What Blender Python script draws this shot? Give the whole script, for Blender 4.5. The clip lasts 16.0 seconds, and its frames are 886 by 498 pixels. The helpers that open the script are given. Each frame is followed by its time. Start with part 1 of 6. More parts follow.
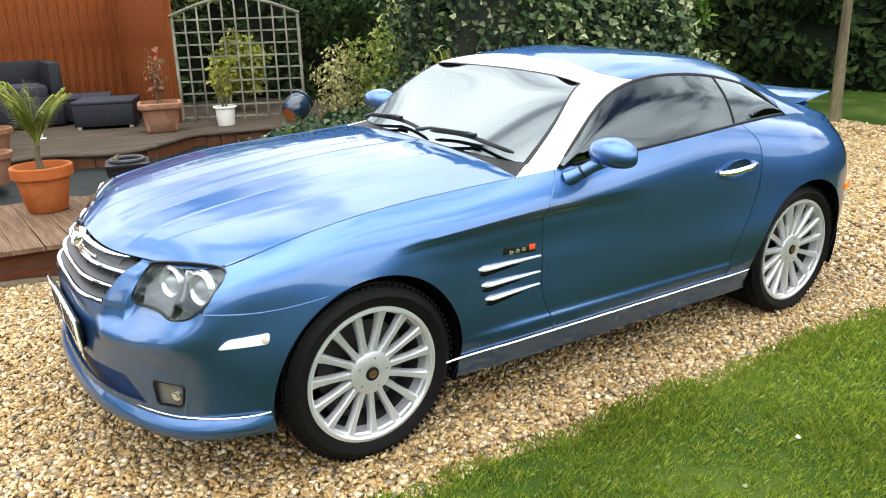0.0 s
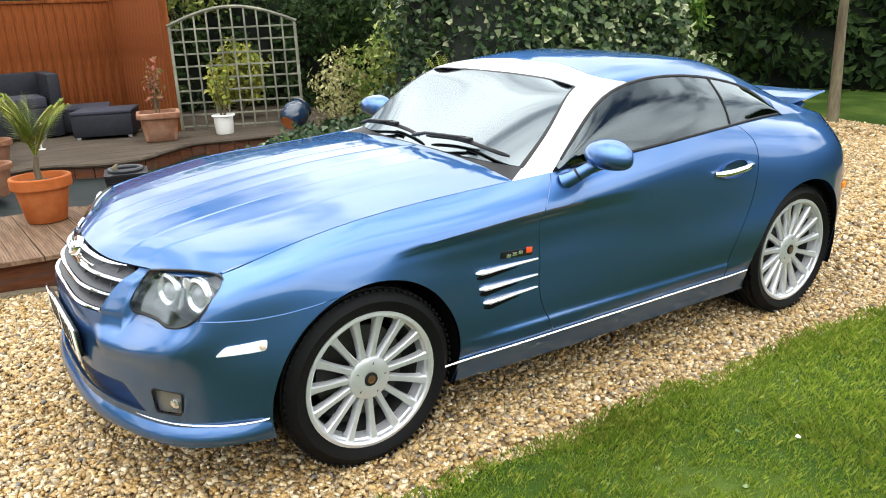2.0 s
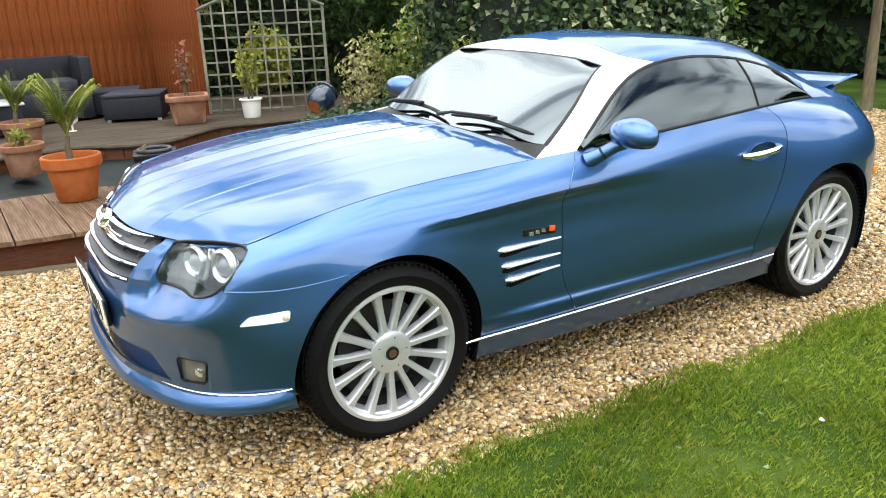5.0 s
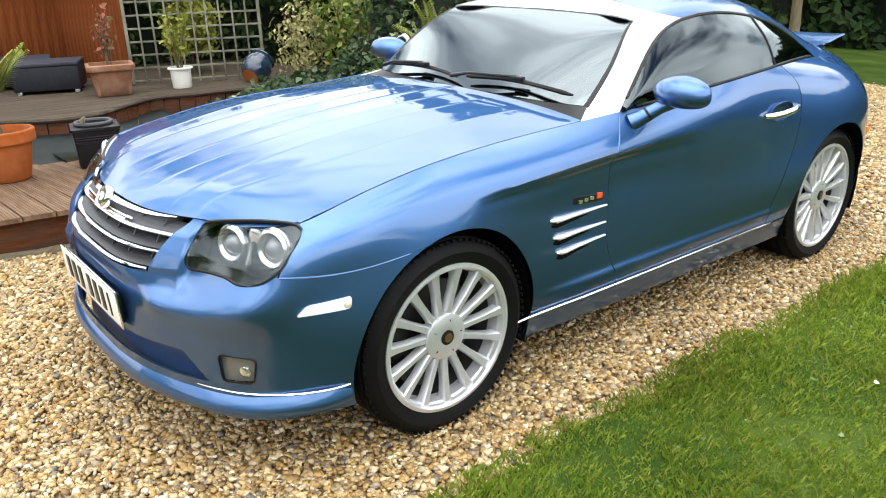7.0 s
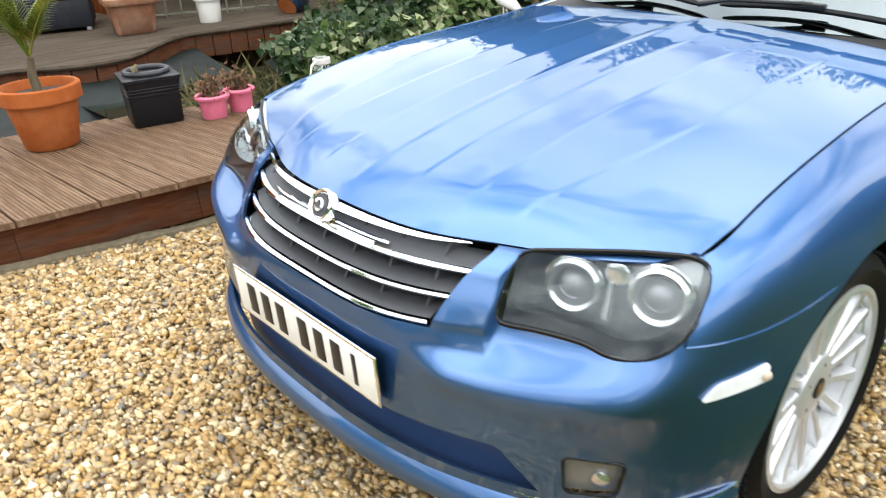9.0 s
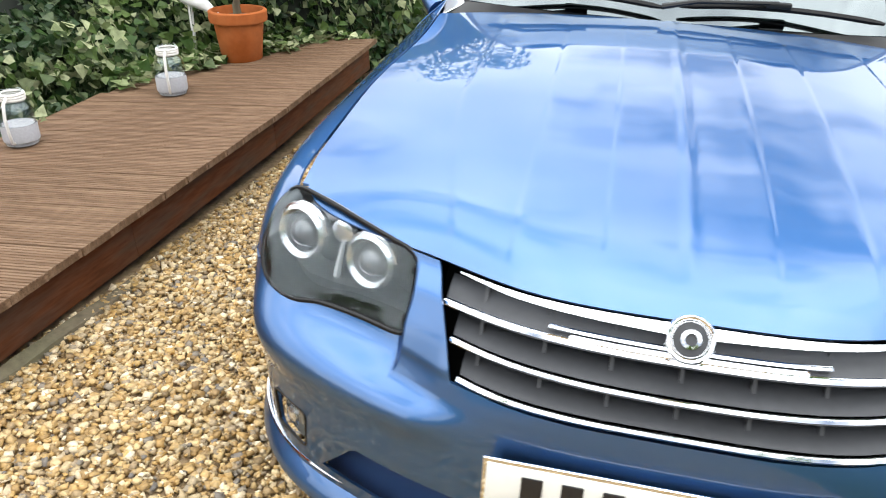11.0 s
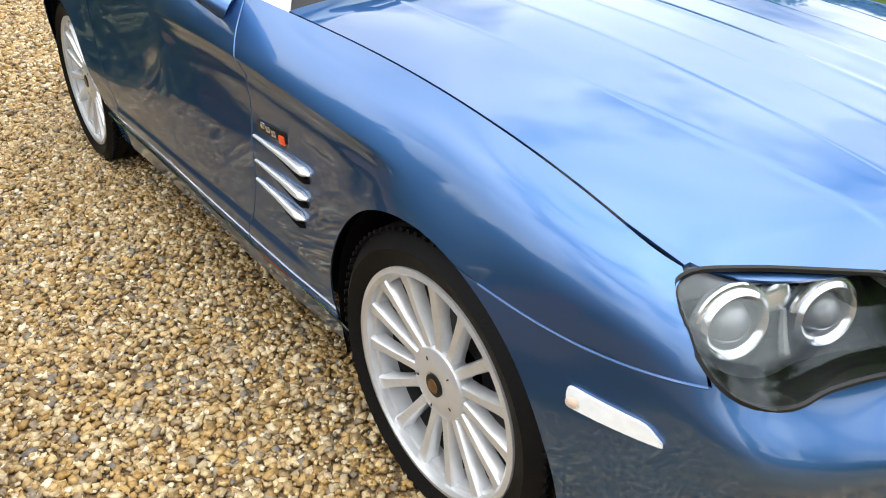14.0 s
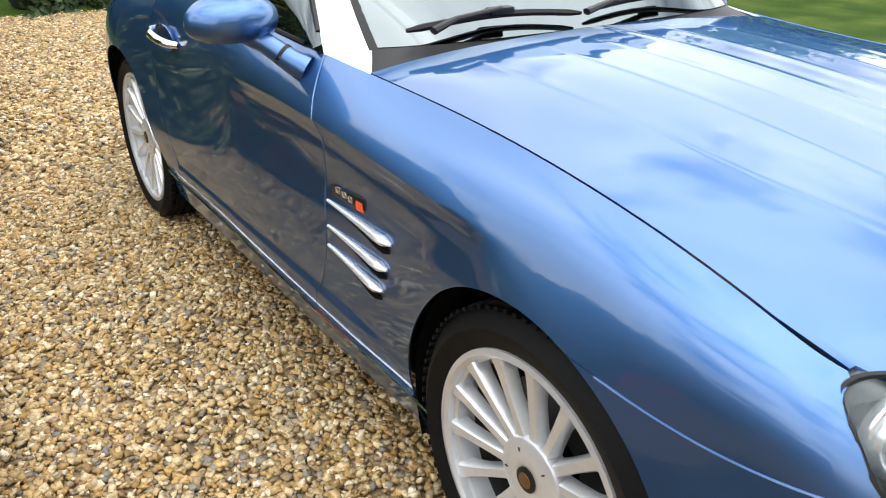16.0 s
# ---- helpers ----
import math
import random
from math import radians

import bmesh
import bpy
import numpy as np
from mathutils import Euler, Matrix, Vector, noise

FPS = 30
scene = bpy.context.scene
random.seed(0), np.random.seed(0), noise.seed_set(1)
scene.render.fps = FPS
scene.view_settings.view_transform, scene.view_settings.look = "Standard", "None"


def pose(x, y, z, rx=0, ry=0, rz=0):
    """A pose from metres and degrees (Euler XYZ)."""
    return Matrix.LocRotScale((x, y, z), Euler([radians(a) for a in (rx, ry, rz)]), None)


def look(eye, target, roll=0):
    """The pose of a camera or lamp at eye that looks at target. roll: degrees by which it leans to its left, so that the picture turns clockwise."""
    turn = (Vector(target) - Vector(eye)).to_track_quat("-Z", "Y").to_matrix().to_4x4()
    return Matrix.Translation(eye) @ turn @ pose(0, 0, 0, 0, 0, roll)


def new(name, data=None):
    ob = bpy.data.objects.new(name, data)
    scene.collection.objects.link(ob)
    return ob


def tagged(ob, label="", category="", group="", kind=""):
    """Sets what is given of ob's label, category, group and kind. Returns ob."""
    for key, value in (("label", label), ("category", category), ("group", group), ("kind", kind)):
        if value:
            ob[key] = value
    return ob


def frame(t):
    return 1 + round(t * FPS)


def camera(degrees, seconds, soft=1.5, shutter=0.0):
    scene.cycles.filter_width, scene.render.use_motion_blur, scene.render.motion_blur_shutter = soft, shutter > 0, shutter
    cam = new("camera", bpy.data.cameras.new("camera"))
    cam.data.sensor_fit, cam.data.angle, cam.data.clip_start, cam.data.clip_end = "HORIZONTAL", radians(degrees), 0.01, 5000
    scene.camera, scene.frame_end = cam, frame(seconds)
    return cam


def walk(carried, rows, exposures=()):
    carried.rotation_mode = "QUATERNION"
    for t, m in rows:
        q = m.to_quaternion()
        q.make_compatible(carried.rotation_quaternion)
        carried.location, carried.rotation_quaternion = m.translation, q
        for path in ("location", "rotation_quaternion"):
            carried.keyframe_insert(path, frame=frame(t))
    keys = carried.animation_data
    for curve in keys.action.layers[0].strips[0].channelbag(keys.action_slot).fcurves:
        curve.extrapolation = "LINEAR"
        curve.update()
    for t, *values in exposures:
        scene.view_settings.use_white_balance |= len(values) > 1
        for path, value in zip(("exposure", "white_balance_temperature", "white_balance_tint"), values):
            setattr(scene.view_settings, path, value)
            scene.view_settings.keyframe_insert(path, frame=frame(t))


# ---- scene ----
cam = camera(59.07, 16.0, soft=1.0, shutter=0.2)
# Car axes: x ahead of the front axle, y to the car's left, z up from the gravel.
PATH = [
    (0, (1.139, 2.830, 1.527), (0.062, 1.263, 0.904), 0.71),
    (0.5, (1.137, 2.832, 1.539), (0.065, 1.261, 0.923), 0.24),
    (1, (1.138, 2.833, 1.538), (0.058, 1.265, 0.926), -0.05),
    (1.5, (1.132, 2.835, 1.534), (0.049, 1.275, 0.909), 0.01),
    (2, (1.129, 2.843, 1.524), (0.053, 1.271, 0.915), -0.12),
    (2.5, (1.126, 2.853, 1.516), (0.075, 1.263, 0.910), -0.02),
    (3, (1.123, 2.878, 1.516), (0.084, 1.274, 0.924), -0.01),
    (3.5, (1.124, 2.885, 1.509), (0.069, 1.288, 0.928), 0.11),
    (4, (1.111, 2.879, 1.494), (0.087, 1.274, 0.881), -0.06),
    (4.2, (1.111, 2.878, 1.496), (0.102, 1.268, 0.870), -0.10),
    (6.3, (1.319, 2.673, 1.448), (0.154, 1.174, 0.819), 1.07),
    (6.5, (1.363, 2.605, 1.447), (0.142, 1.157, 0.804), 0.47),
    (7, (1.391, 2.399, 1.403), (0.186, 0.963, 0.706), 0.59),
    (7.5, (1.402, 2.108, 1.400), (0.197, 0.694, 0.658), 1.31),
    (8, (1.502, 1.848, 1.392), (0.123, 0.626, 0.616), 2.43),
    (8.5, (1.504, 1.575, 1.337), (0.192, 0.333, 0.480), 2.66),
    (9, (1.522, 1.255, 1.324), (0.316, -0.083, 0.456), -0.52),
    (9.2, (1.552, 1.108, 1.313), (0.260, -0.204, 0.532), -1.89),
    (11.3, (1.707, -0.406, 1.293), (-0.049, -0.677, 0.375), 2.87),
    (11.5, (1.656, -0.567, 1.275), (-0.075, -0.848, 0.314), 0.73),
    (12, (1.562, -0.886, 1.269), (-0.250, -0.887, 0.422), 2.49),
    (12.5, (1.460, -1.153, 1.266), (-0.285, -0.719, 0.391), 1.95),
    (13, (1.248, -1.282, 1.260), (-0.402, -0.687, 0.298), -2.31),
    (13.5, (1.046, -1.406, 1.252), (-0.418, -0.440, 0.291), -0.17),
    (14, (0.953, -1.461, 1.262), (-0.450, -0.410, 0.298), 0.03),
    (14.5, (0.913, -1.493, 1.260), (-0.478, -0.413, 0.312), 0.88),
    (15, (0.895, -1.505, 1.263), (-0.521, -0.429, 0.348), -0.29),
    (15.5, (0.872, -1.510, 1.264), (-0.563, -0.408, 0.411), 0.22),
    (16, (0.794, -1.481, 1.252), (-0.705, -0.462, 0.407), -0.10),
]
walk(cam, [(t, look(eye, target, roll)) for t, eye, target, roll in PATH],
     exposures=[(0, -.58), (9, -.64), (12, -.72), (14, -.80), (16, -.78)])

# ---- light ----
world = bpy.data.worlds.new("sky")
scene.world = world
world.use_nodes = True
wn, wl = world.node_tree.nodes, world.node_tree.links
wn.clear()
SUN_EL, SUN_AZ = 60, 15          # degrees; azimuth from +x towards +y
sky = wn.new("ShaderNodeTexSky")
sky.sky_type = "NISHITA"
sky.sun_disc = False
sky.sun_elevation = radians(SUN_EL)
sky.sun_rotation = radians(90 - SUN_AZ)
sky.air_density, sky.dust_density = 1.0, 2.0
coord = wn.new("ShaderNodeTexCoord")
stretch = wn.new("ShaderNodeMapping")
stretch.inputs["Scale"].default_value = (1.0, 1.0, 2.2)
clouds = wn.new("ShaderNodeTexNoise")
clouds.inputs["Scale"].default_value = 2.6
clouds.inputs["Detail"].default_value = 7
clouds.inputs["Roughness"].default_value = 0.55
ramp = wn.new("ShaderNodeValToRGB")
ramp.color_ramp.elements[0].position, ramp.color_ramp.elements[1].position = 0.31, 0.50
bright = wn.new("ShaderNodeTexNoise")
bright.inputs["Scale"].default_value = 1.7
bright.inputs["Detail"].default_value = 4
tone = wn.new("ShaderNodeValToRGB")
tone.color_ramp.elements[0].position, tone.color_ramp.elements[1].position = 0.3, 0.7
tone.color_ramp.elements[0].color, tone.color_ramp.elements[1].color = (13.0, 14.0, 15.0, 1), (35.0, 35.6, 35.6, 1)
mix = wn.new("ShaderNodeMixRGB")
back = wn.new("ShaderNodeBackground")
back.inputs["Strength"].default_value = 0.15
outw = wn.new("ShaderNodeOutputWorld")
wl.new(coord.outputs["Generated"], stretch.inputs[0])
for tex in (clouds, bright):
    wl.new(stretch.outputs[0], tex.inputs["Vector"])
wl.new(clouds.outputs[0], ramp.inputs[0])
wl.new(bright.outputs[0], tone.inputs[0])
wl.new(ramp.outputs[0], mix.inputs[0])
wl.new(sky.outputs[0], mix.inputs[1])
wl.new(tone.outputs[0], mix.inputs[2])
# an overcast sky is brightest overhead
split = wn.new("ShaderNodeSeparateXYZ")
climb = wn.new("ShaderNodeMapRange")
climb.inputs["From Min"].default_value, climb.inputs["From Max"].default_value = 0.1, 0.95
climb.inputs["To Min"].default_value, climb.inputs["To Max"].default_value = 0.95, 1.75
lift = wn.new("ShaderNodeVectorMath")
lift.operation = "SCALE"
wl.new(coord.outputs["Generated"], split.inputs[0])
wl.new(split.outputs["Z"], climb.inputs[0])
wl.new(mix.outputs[0], lift.inputs[0])
wl.new(climb.outputs[0], lift.inputs["Scale"])
wl.new(lift.outputs[0], back.inputs[0])
wl.new(back.outputs[0], outw.inputs[0])

sun = new("sun", bpy.data.lights.new("sun", "SUN"))
sun.data.energy, sun.data.angle, sun.data.color = 1.5, radians(75), (1.0, 0.965, 0.90)
sun.matrix_world = look((math.cos(radians(SUN_AZ)) * math.cos(radians(SUN_EL)) * 30,
                         math.sin(radians(SUN_AZ)) * math.cos(radians(SUN_EL)) * 30,
                         math.sin(radians(SUN_EL)) * 30), (0, 0, 0))

# ---- materials ----
def material(name, color, rough=0.5, metal=0.0, spread=0.12, grain=30.0, coarse=2.5, bump=0.0, bump_scale=None,
             coat=0.0, island=0.0, spec=0.5, stretch=(1, 1, 1), other=None, mixing=(0.4, 0.65), hue_island=None):
    """Principled material: colour varied at two scales, optional second colour by noise, bump, random per piece."""
    m = bpy.data.materials.new(name)
    m.use_nodes = True
    n, l = m.node_tree.nodes, m.node_tree.links
    b = n["Principled BSDF"]
    b.inputs["Roughness"].default_value, b.inputs["Metallic"].default_value = rough, metal
    b.inputs["Coat Weight"].default_value, b.inputs["Coat Roughness"].default_value = coat, 0.03
    b.inputs["Specular IOR Level"].default_value = spec
    co = n.new("ShaderNodeTexCoord")
    mp = n.new("ShaderNodeMapping")
    mp.inputs["Scale"].default_value = stretch
    l.new(co.outputs["Object"], mp.inputs[0])
    fine, wide = n.new("ShaderNodeTexNoise"), n.new("ShaderNodeTexNoise")
    fine.inputs["Scale"].default_value, wide.inputs["Scale"].default_value = grain, coarse
    fine.inputs["Detail"].default_value = wide.inputs["Detail"].default_value = 4
    for tex in (fine, wide):
        l.new(mp.outputs[0], tex.inputs["Vector"])
    total = n.new("ShaderNodeMath")
    l.new(fine.outputs[0], total.inputs[0])
    l.new(wide.outputs[0], total.inputs[1])
    level = n.new("ShaderNodeMapRange")
    level.inputs["From Min"].default_value, level.inputs["From Max"].default_value = 0.7, 1.3
    level.inputs["To Min"].default_value, level.inputs["To Max"].default_value = 1 - spread, 1 + spread
    l.new(total.outputs[0], level.inputs[0])
    value = level.outputs[0]
    geo = n.new("ShaderNodeNewGeometry")
    if island:
        per = n.new("ShaderNodeMapRange")
        per.inputs["To Min"].default_value, per.inputs["To Max"].default_value = 1 - island, 1 + island
        l.new(geo.outputs["Random Per Island"], per.inputs[0])
        mul = n.new("ShaderNodeMath")
        mul.operation = "MULTIPLY"
        l.new(value, mul.inputs[0])
        l.new(per.outputs[0], mul.inputs[1])
        value = mul.outputs[0]
    base = n.new("ShaderNodeMixRGB")
    base.inputs[1].default_value, base.inputs[2].default_value = (*color, 1), (*(other or color), 1)
    base.inputs[0].default_value = 0
    if other:
        patch = n.new("ShaderNodeValToRGB")
        patch.color_ramp.elements[0].position, patch.color_ramp.elements[1].position = mixing
        l.new(wide.outputs[0], patch.inputs[0])
        l.new(patch.outputs[0], base.inputs[0])
    tint = base.outputs[0]
    if hue_island:
        ramp = n.new("ShaderNodeValToRGB")
        ramp.color_ramp.interpolation = "LINEAR"
        for k, c in enumerate(hue_island):
            e = ramp.color_ramp.elements[k] if k < 2 else ramp.color_ramp.elements.new(0.5)
            e.color = (*c, 1)
        for k, e in enumerate(ramp.color_ramp.elements):
            e.position = k / (len(hue_island) - 1)
        for k, c in enumerate(hue_island):
            ramp.color_ramp.elements[k].color = (*c, 1)
        l.new(geo.outputs["Random Per Island"], ramp.inputs[0])
        tint = ramp.outputs[0]
    scale = n.new("ShaderNodeVectorMath")
    scale.operation = "SCALE"
    l.new(tint, scale.inputs[0])
    l.new(value, scale.inputs["Scale"])
    l.new(scale.outputs[0], b.inputs["Base Color"])
    if bump:
        bp = n.new("ShaderNodeBump")
        bp.inputs["Strength"].default_value, bp.inputs["Distance"].default_value = bump, 0.01
        rough_tex = fine
        if bump_scale:
            rough_tex = n.new("ShaderNodeTexNoise")
            rough_tex.inputs["Scale"].default_value = bump_scale
            rough_tex.inputs["Detail"].default_value = 5
            l.new(mp.outputs[0], rough_tex.inputs["Vector"])
        l.new(rough_tex.outputs[0], bp.inputs["Height"])
        l.new(bp.outputs[0], b.inputs["Normal"])
    return m


def glass(name, tint, gloss_rough=0.0, clear=0.92, plain=0.05):
    """One face of a pane: clear with a tint; gloss from plain, seen square on, to full at a glance."""
    m = bpy.data.materials.new(name)
    m.use_nodes = True
    n, l = m.node_tree.nodes, m.node_tree.links
    n.clear()
    out, see, gloss, mixer, weight, rise, share = (n.new("ShaderNode" + k) for k in ("OutputMaterial", "BsdfTransparent", "BsdfGlossy", "MixShader", "LayerWeight", "Math", "Math"))
    see.inputs[0].default_value = (*[c * clear for c in tint], 1)
    gloss.inputs["Roughness"].default_value = gloss_rough
    gloss.inputs["Color"].default_value = (0.86, 0.96, 1.0, 1)
    weight.inputs[0].default_value = 0.5
    rise.operation, rise.inputs[1].default_value = "POWER", 4.5
    share.operation, share.inputs[1].default_value, share.inputs[2].default_value = "MULTIPLY_ADD", 0.95 - plain, plain
    l.new(weight.outputs["Facing"], rise.inputs[0])
    l.new(rise.outputs[0], share.inputs[0])
    l.new(share.outputs[0], mixer.inputs[0])
    l.new(see.outputs[0], mixer.inputs[1])
    l.new(gloss.outputs[0], mixer.inputs[2])
    l.new(mixer.outputs[0], out.inputs[0])
    return m


PAINT = material("aero_blue_paint", (0.055, 0.140, 0.325), rough=0.44, metal=1.0, spread=0.02, grain=900, coat=1.0)
PAINT.node_tree.nodes["Principled BSDF"].inputs["Coat IOR"].default_value = 1.56
PAINT.node_tree.nodes["Principled BSDF"].inputs["Specular Tint"].default_value = (0.42, 0.52, 0.72, 1)
SILVER = material("satin_silver_paint", (0.72, 0.73, 0.74), rough=0.28, metal=0.6, spread=0.02, grain=600, coat=0.6)
ALLOY = material("silver_alloy", (0.62, 0.63, 0.65), rough=0.32, metal=0.6, spread=0.05, grain=60, coat=0.3)
CHROME = material("chrome", (0.85, 0.86, 0.88), rough=0.07, metal=1.0, spread=0.02, grain=40)
BLACK = material("black_plastic", (0.008, 0.008, 0.0085), rough=0.4, spec=0.25, spread=0.15, grain=120)
# Near-black for hollows: their deep shade is put into the colour.
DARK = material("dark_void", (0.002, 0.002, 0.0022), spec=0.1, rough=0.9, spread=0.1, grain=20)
RUBBER = material("tyre_rubber", (0.0035, 0.0035, 0.0038), spec=0.15, rough=0.6, spread=0.25, grain=80, coarse=9, bump=0.15, bump_scale=200)
TRIM_GREY = material("grille_grey", (0.045, 0.047, 0.052), rough=0.45, spec=0.3, spread=0.1, grain=60)
DISC = material("brake_disc_steel", (0.06, 0.058, 0.056), rough=0.45, metal=0.9, spread=0.15, grain=50)
GLASS = glass("tinted_screen_glass", (0.13, 0.155, 0.15), plain=0.17)
SIDE_GLASS = glass("tinted_side_glass", (0.26, 0.30, 0.30), plain=0.09)
LENS = glass("clear_lens", (0.97, 0.98, 0.98), clear=0.96, plain=0.030)
REFLECTOR = material("lamp_silver", (0.70, 0.71, 0.73), rough=0.16, metal=0.9, spread=0.05, grain=30)
FROST = material("frosted_lens", (0.75, 0.76, 0.76), rough=0.2, spread=0.08, grain=60, coat=0.5)
AMBER = material("amber_lens", (0.8, 0.22, 0.01), rough=0.2, spread=0.08, grain=60, coat=0.5)
RED = material("red_enamel", (0.7, 0.08, 0.02), rough=0.3, spread=0.05)
SMOKE = material("smoked_fog_glass", (0.12, 0.12, 0.11), rough=0.12, spread=0.1, grain=25, coat=0.6)
PLATE_WHITE = material("plate_white", (0.78, 0.78, 0.75), rough=0.35, spread=0.04)
INK = material("plate_black", (0.01, 0.01, 0.012), rough=0.4, spread=0.05)
LEATHER = material("dark_leather", (0.025, 0.025, 0.028), rough=0.5, spread=0.2, grain=90, bump=0.1)
LENS_BALL = material("projector_glass", (0.13, 0.135, 0.15), rough=0.05, spread=0.05, coat=1.0, spec=0.8)
AMBER_DIM = material("dim_amber", (0.62, 0.50, 0.40), rough=0.3, spread=0.05)
# Body blue made darker: the intake's shade is in the colour.
INTAKE_BLUE = material("shaded_blue_plastic", (0.02, 0.045, 0.12), rough=0.4, spread=0.05)
HOUSING = material("lamp_housing", (0.40, 0.405, 0.42), rough=0.3, metal=0.75, spread=0.1, grain=20)
BRONZE = material("bronze_emblem", (0.20, 0.11, 0.05), rough=0.35, metal=0.7, spread=0.2, grain=120)
# Alloy turned dark grey: shade behind the spokes is put into the colour.
BARREL = material("shaded_rim_barrel", (0.05, 0.05, 0.05), rough=0.6, metal=0.4, spread=0.3, grain=40)


import functools


# ---- mesh tools ----
def link(name, mesh, mat, parent=None, label=""):
    ob = new(name, mesh)
    if mat and not mesh.materials:
        mesh.materials.append(mat)
    if parent:
        ob.parent = parent
    return tagged(ob, label)


def part(name, bm, mat, parent=None, label="", smooth=40.0):
    """One mesh object out of a bmesh, smooth but for edges sharper than so many degrees."""
    bmesh.ops.recalc_face_normals(bm, faces=bm.faces)
    for f in bm.faces:
        f.smooth = smooth > 0
    if smooth > 0:
        for e in bm.edges:
            if len(e.link_faces) == 2 and e.calc_face_angle(0) > radians(smooth):
                e.smooth = False
    mesh = bpy.data.meshes.new(name)
    bm.to_mesh(mesh)
    bm.free()
    return link(name, mesh, mat, parent, label)


def thing(name, label, category, m=Matrix(), group="", kind=""):
    ob = new(name)
    ob.empty_display_size = 0.1
    ob.matrix_world = m
    return tagged(ob, label, category, group, kind)


def box(bm, size, at, bevel=0.0, turn=None, segs=2):
    """Adds a box, rounded by bevel, to bm."""
    made = bmesh.ops.create_cube(bm, size=1.0)["verts"]
    bmesh.ops.scale(bm, vec=size, verts=made)
    if bevel:
        edges = list({e for v in made for e in v.link_edges})
        out = bmesh.ops.bevel(bm, geom=edges, offset=bevel, segments=segs, affect="EDGES", profile=0.5)
        made = list({v for f in out["faces"] for v in f.verts} | {v for v in made if v.is_valid})
    m = Matrix.Translation(at) @ (turn.to_4x4() if turn else Matrix())
    bmesh.ops.transform(bm, matrix=m, verts=made)
    return made


def lathe(bm, profile, segs=40, m=Matrix(), caps=True):
    """Turns (radius, height) points round z."""
    rings = []
    for r, h in profile:
        rings.append([bm.verts.new(m @ Vector((r * math.cos(a), r * math.sin(a), h)))
                      for a in (2 * math.pi * k / segs for k in range(segs))])
    for a, b in zip(rings, rings[1:]):
        for k in range(segs):
            q = (k + 1) % segs
            bm.faces.new((a[k], a[q], b[q], b[k]))
    for ring, r in ((rings[0], profile[0][0]), (rings[-1], profile[-1][0])):
        if r > 1e-4 and caps:
            bm.faces.new(ring)
    bmesh.ops.remove_doubles(bm, verts=bm.verts, dist=1e-5)


def tube(bm, points, radii, segs=8, flat=1.0):
    """A tube along points; radii: one or one for each point; flat squashes it along its own up."""
    pts = [Vector(p) for p in points]
    radii = [float(r) for r in (radii if hasattr(radii, "__len__") else [radii] * len(pts))]
    rings, side = [], None
    for k, p in enumerate(pts):
        d = (pts[min(k + 1, len(pts) - 1)] - pts[max(k - 1, 0)]).normalized()
        if side is None:
            side = d.cross(Vector((0, 0, 1)))
            side = side.normalized() if side.length > 0.05 else Vector((1, 0, 0))
        side = (side - d * side.dot(d)).normalized()
        up = side.cross(d)
        rings.append([bm.verts.new(p + radii[k] * (side * math.cos(a) + up * flat * math.sin(a)))
                      for a in (2 * math.pi * j / segs for j in range(segs))])
    for a, b in zip(rings, rings[1:]):
        for j in range(segs):
            q = (j + 1) % segs
            bm.faces.new((a[j], a[q], b[q], b[j]))
    bm.faces.new(rings[0])
    bm.faces.new(rings[-1])


def bulk(name, verts, faces, mat, parent=None, smooth=False):
    """A mesh from numpy arrays, fast; all faces have the same number of corners."""
    mesh = bpy.data.meshes.new(name)
    verts, faces = np.asarray(verts, np.float32), np.asarray(faces, np.int32)
    k = faces.shape[1]
    mesh.vertices.add(len(verts))
    mesh.vertices.foreach_set("co", verts.ravel())
    mesh.loops.add(faces.size)
    mesh.loops.foreach_set("vertex_index", faces.ravel())
    mesh.polygons.add(len(faces))
    mesh.polygons.foreach_set("loop_start", np.arange(0, faces.size, k, dtype=np.int32))
    mesh.polygons.foreach_set("use_smooth", np.full(len(faces), smooth))
    mesh.update(calc_edges=True)
    return link(name, mesh, mat, parent)


def hermite(pts, u, symmetric=False):
    """An even curve through pts, that passes point k at u = k. symmetric: the ends meet their mirror image in y."""
    p = np.asarray(pts, float)
    last, pad = len(p) - 1, 0
    if symmetric:
        flip, pad = np.array([1, -1, 1]), min(4, last)
        p = np.concatenate([p[pad:0:-1] * flip, p, p[-2:-2 - pad:-1] * flip])
    h = np.maximum(np.linalg.norm(np.diff(p, axis=0), axis=1), 1e-4)
    n = len(p)
    bend = np.zeros_like(p)
    if n > 2:
        a = np.diag(2 * (h[:-1] + h[1:])) + np.diag(h[1:-1], 1) + np.diag(h[1:-1], -1)
        slope = np.diff(p, axis=0) / h[:, None]
        bend[1:-1] = np.linalg.solve(a, 6 * np.diff(slope, axis=0))
    u = np.clip(np.atleast_1d(np.asarray(u, float)), 0, last)
    k = np.minimum(u.astype(int), last - 1)
    b = (u - k)[:, None]
    a, k = 1 - b, k + pad
    return a * p[k] + b * p[k + 1] + ((a**3 - a) * bend[k] + (b**3 - b) * bend[k + 1]) * h[k][:, None]**2 / 6


def ease(x, xs, ys):
    """Levels ys at xs, with soft steps between them."""
    k = np.interp(x, xs, np.arange(len(xs)))
    i = np.minimum(k.astype(int), len(xs) - 2)
    f = k - i
    ys = np.asarray(ys, float)
    return ys[i] + (ys[i + 1] - ys[i]) * f * f * (3 - 2 * f)


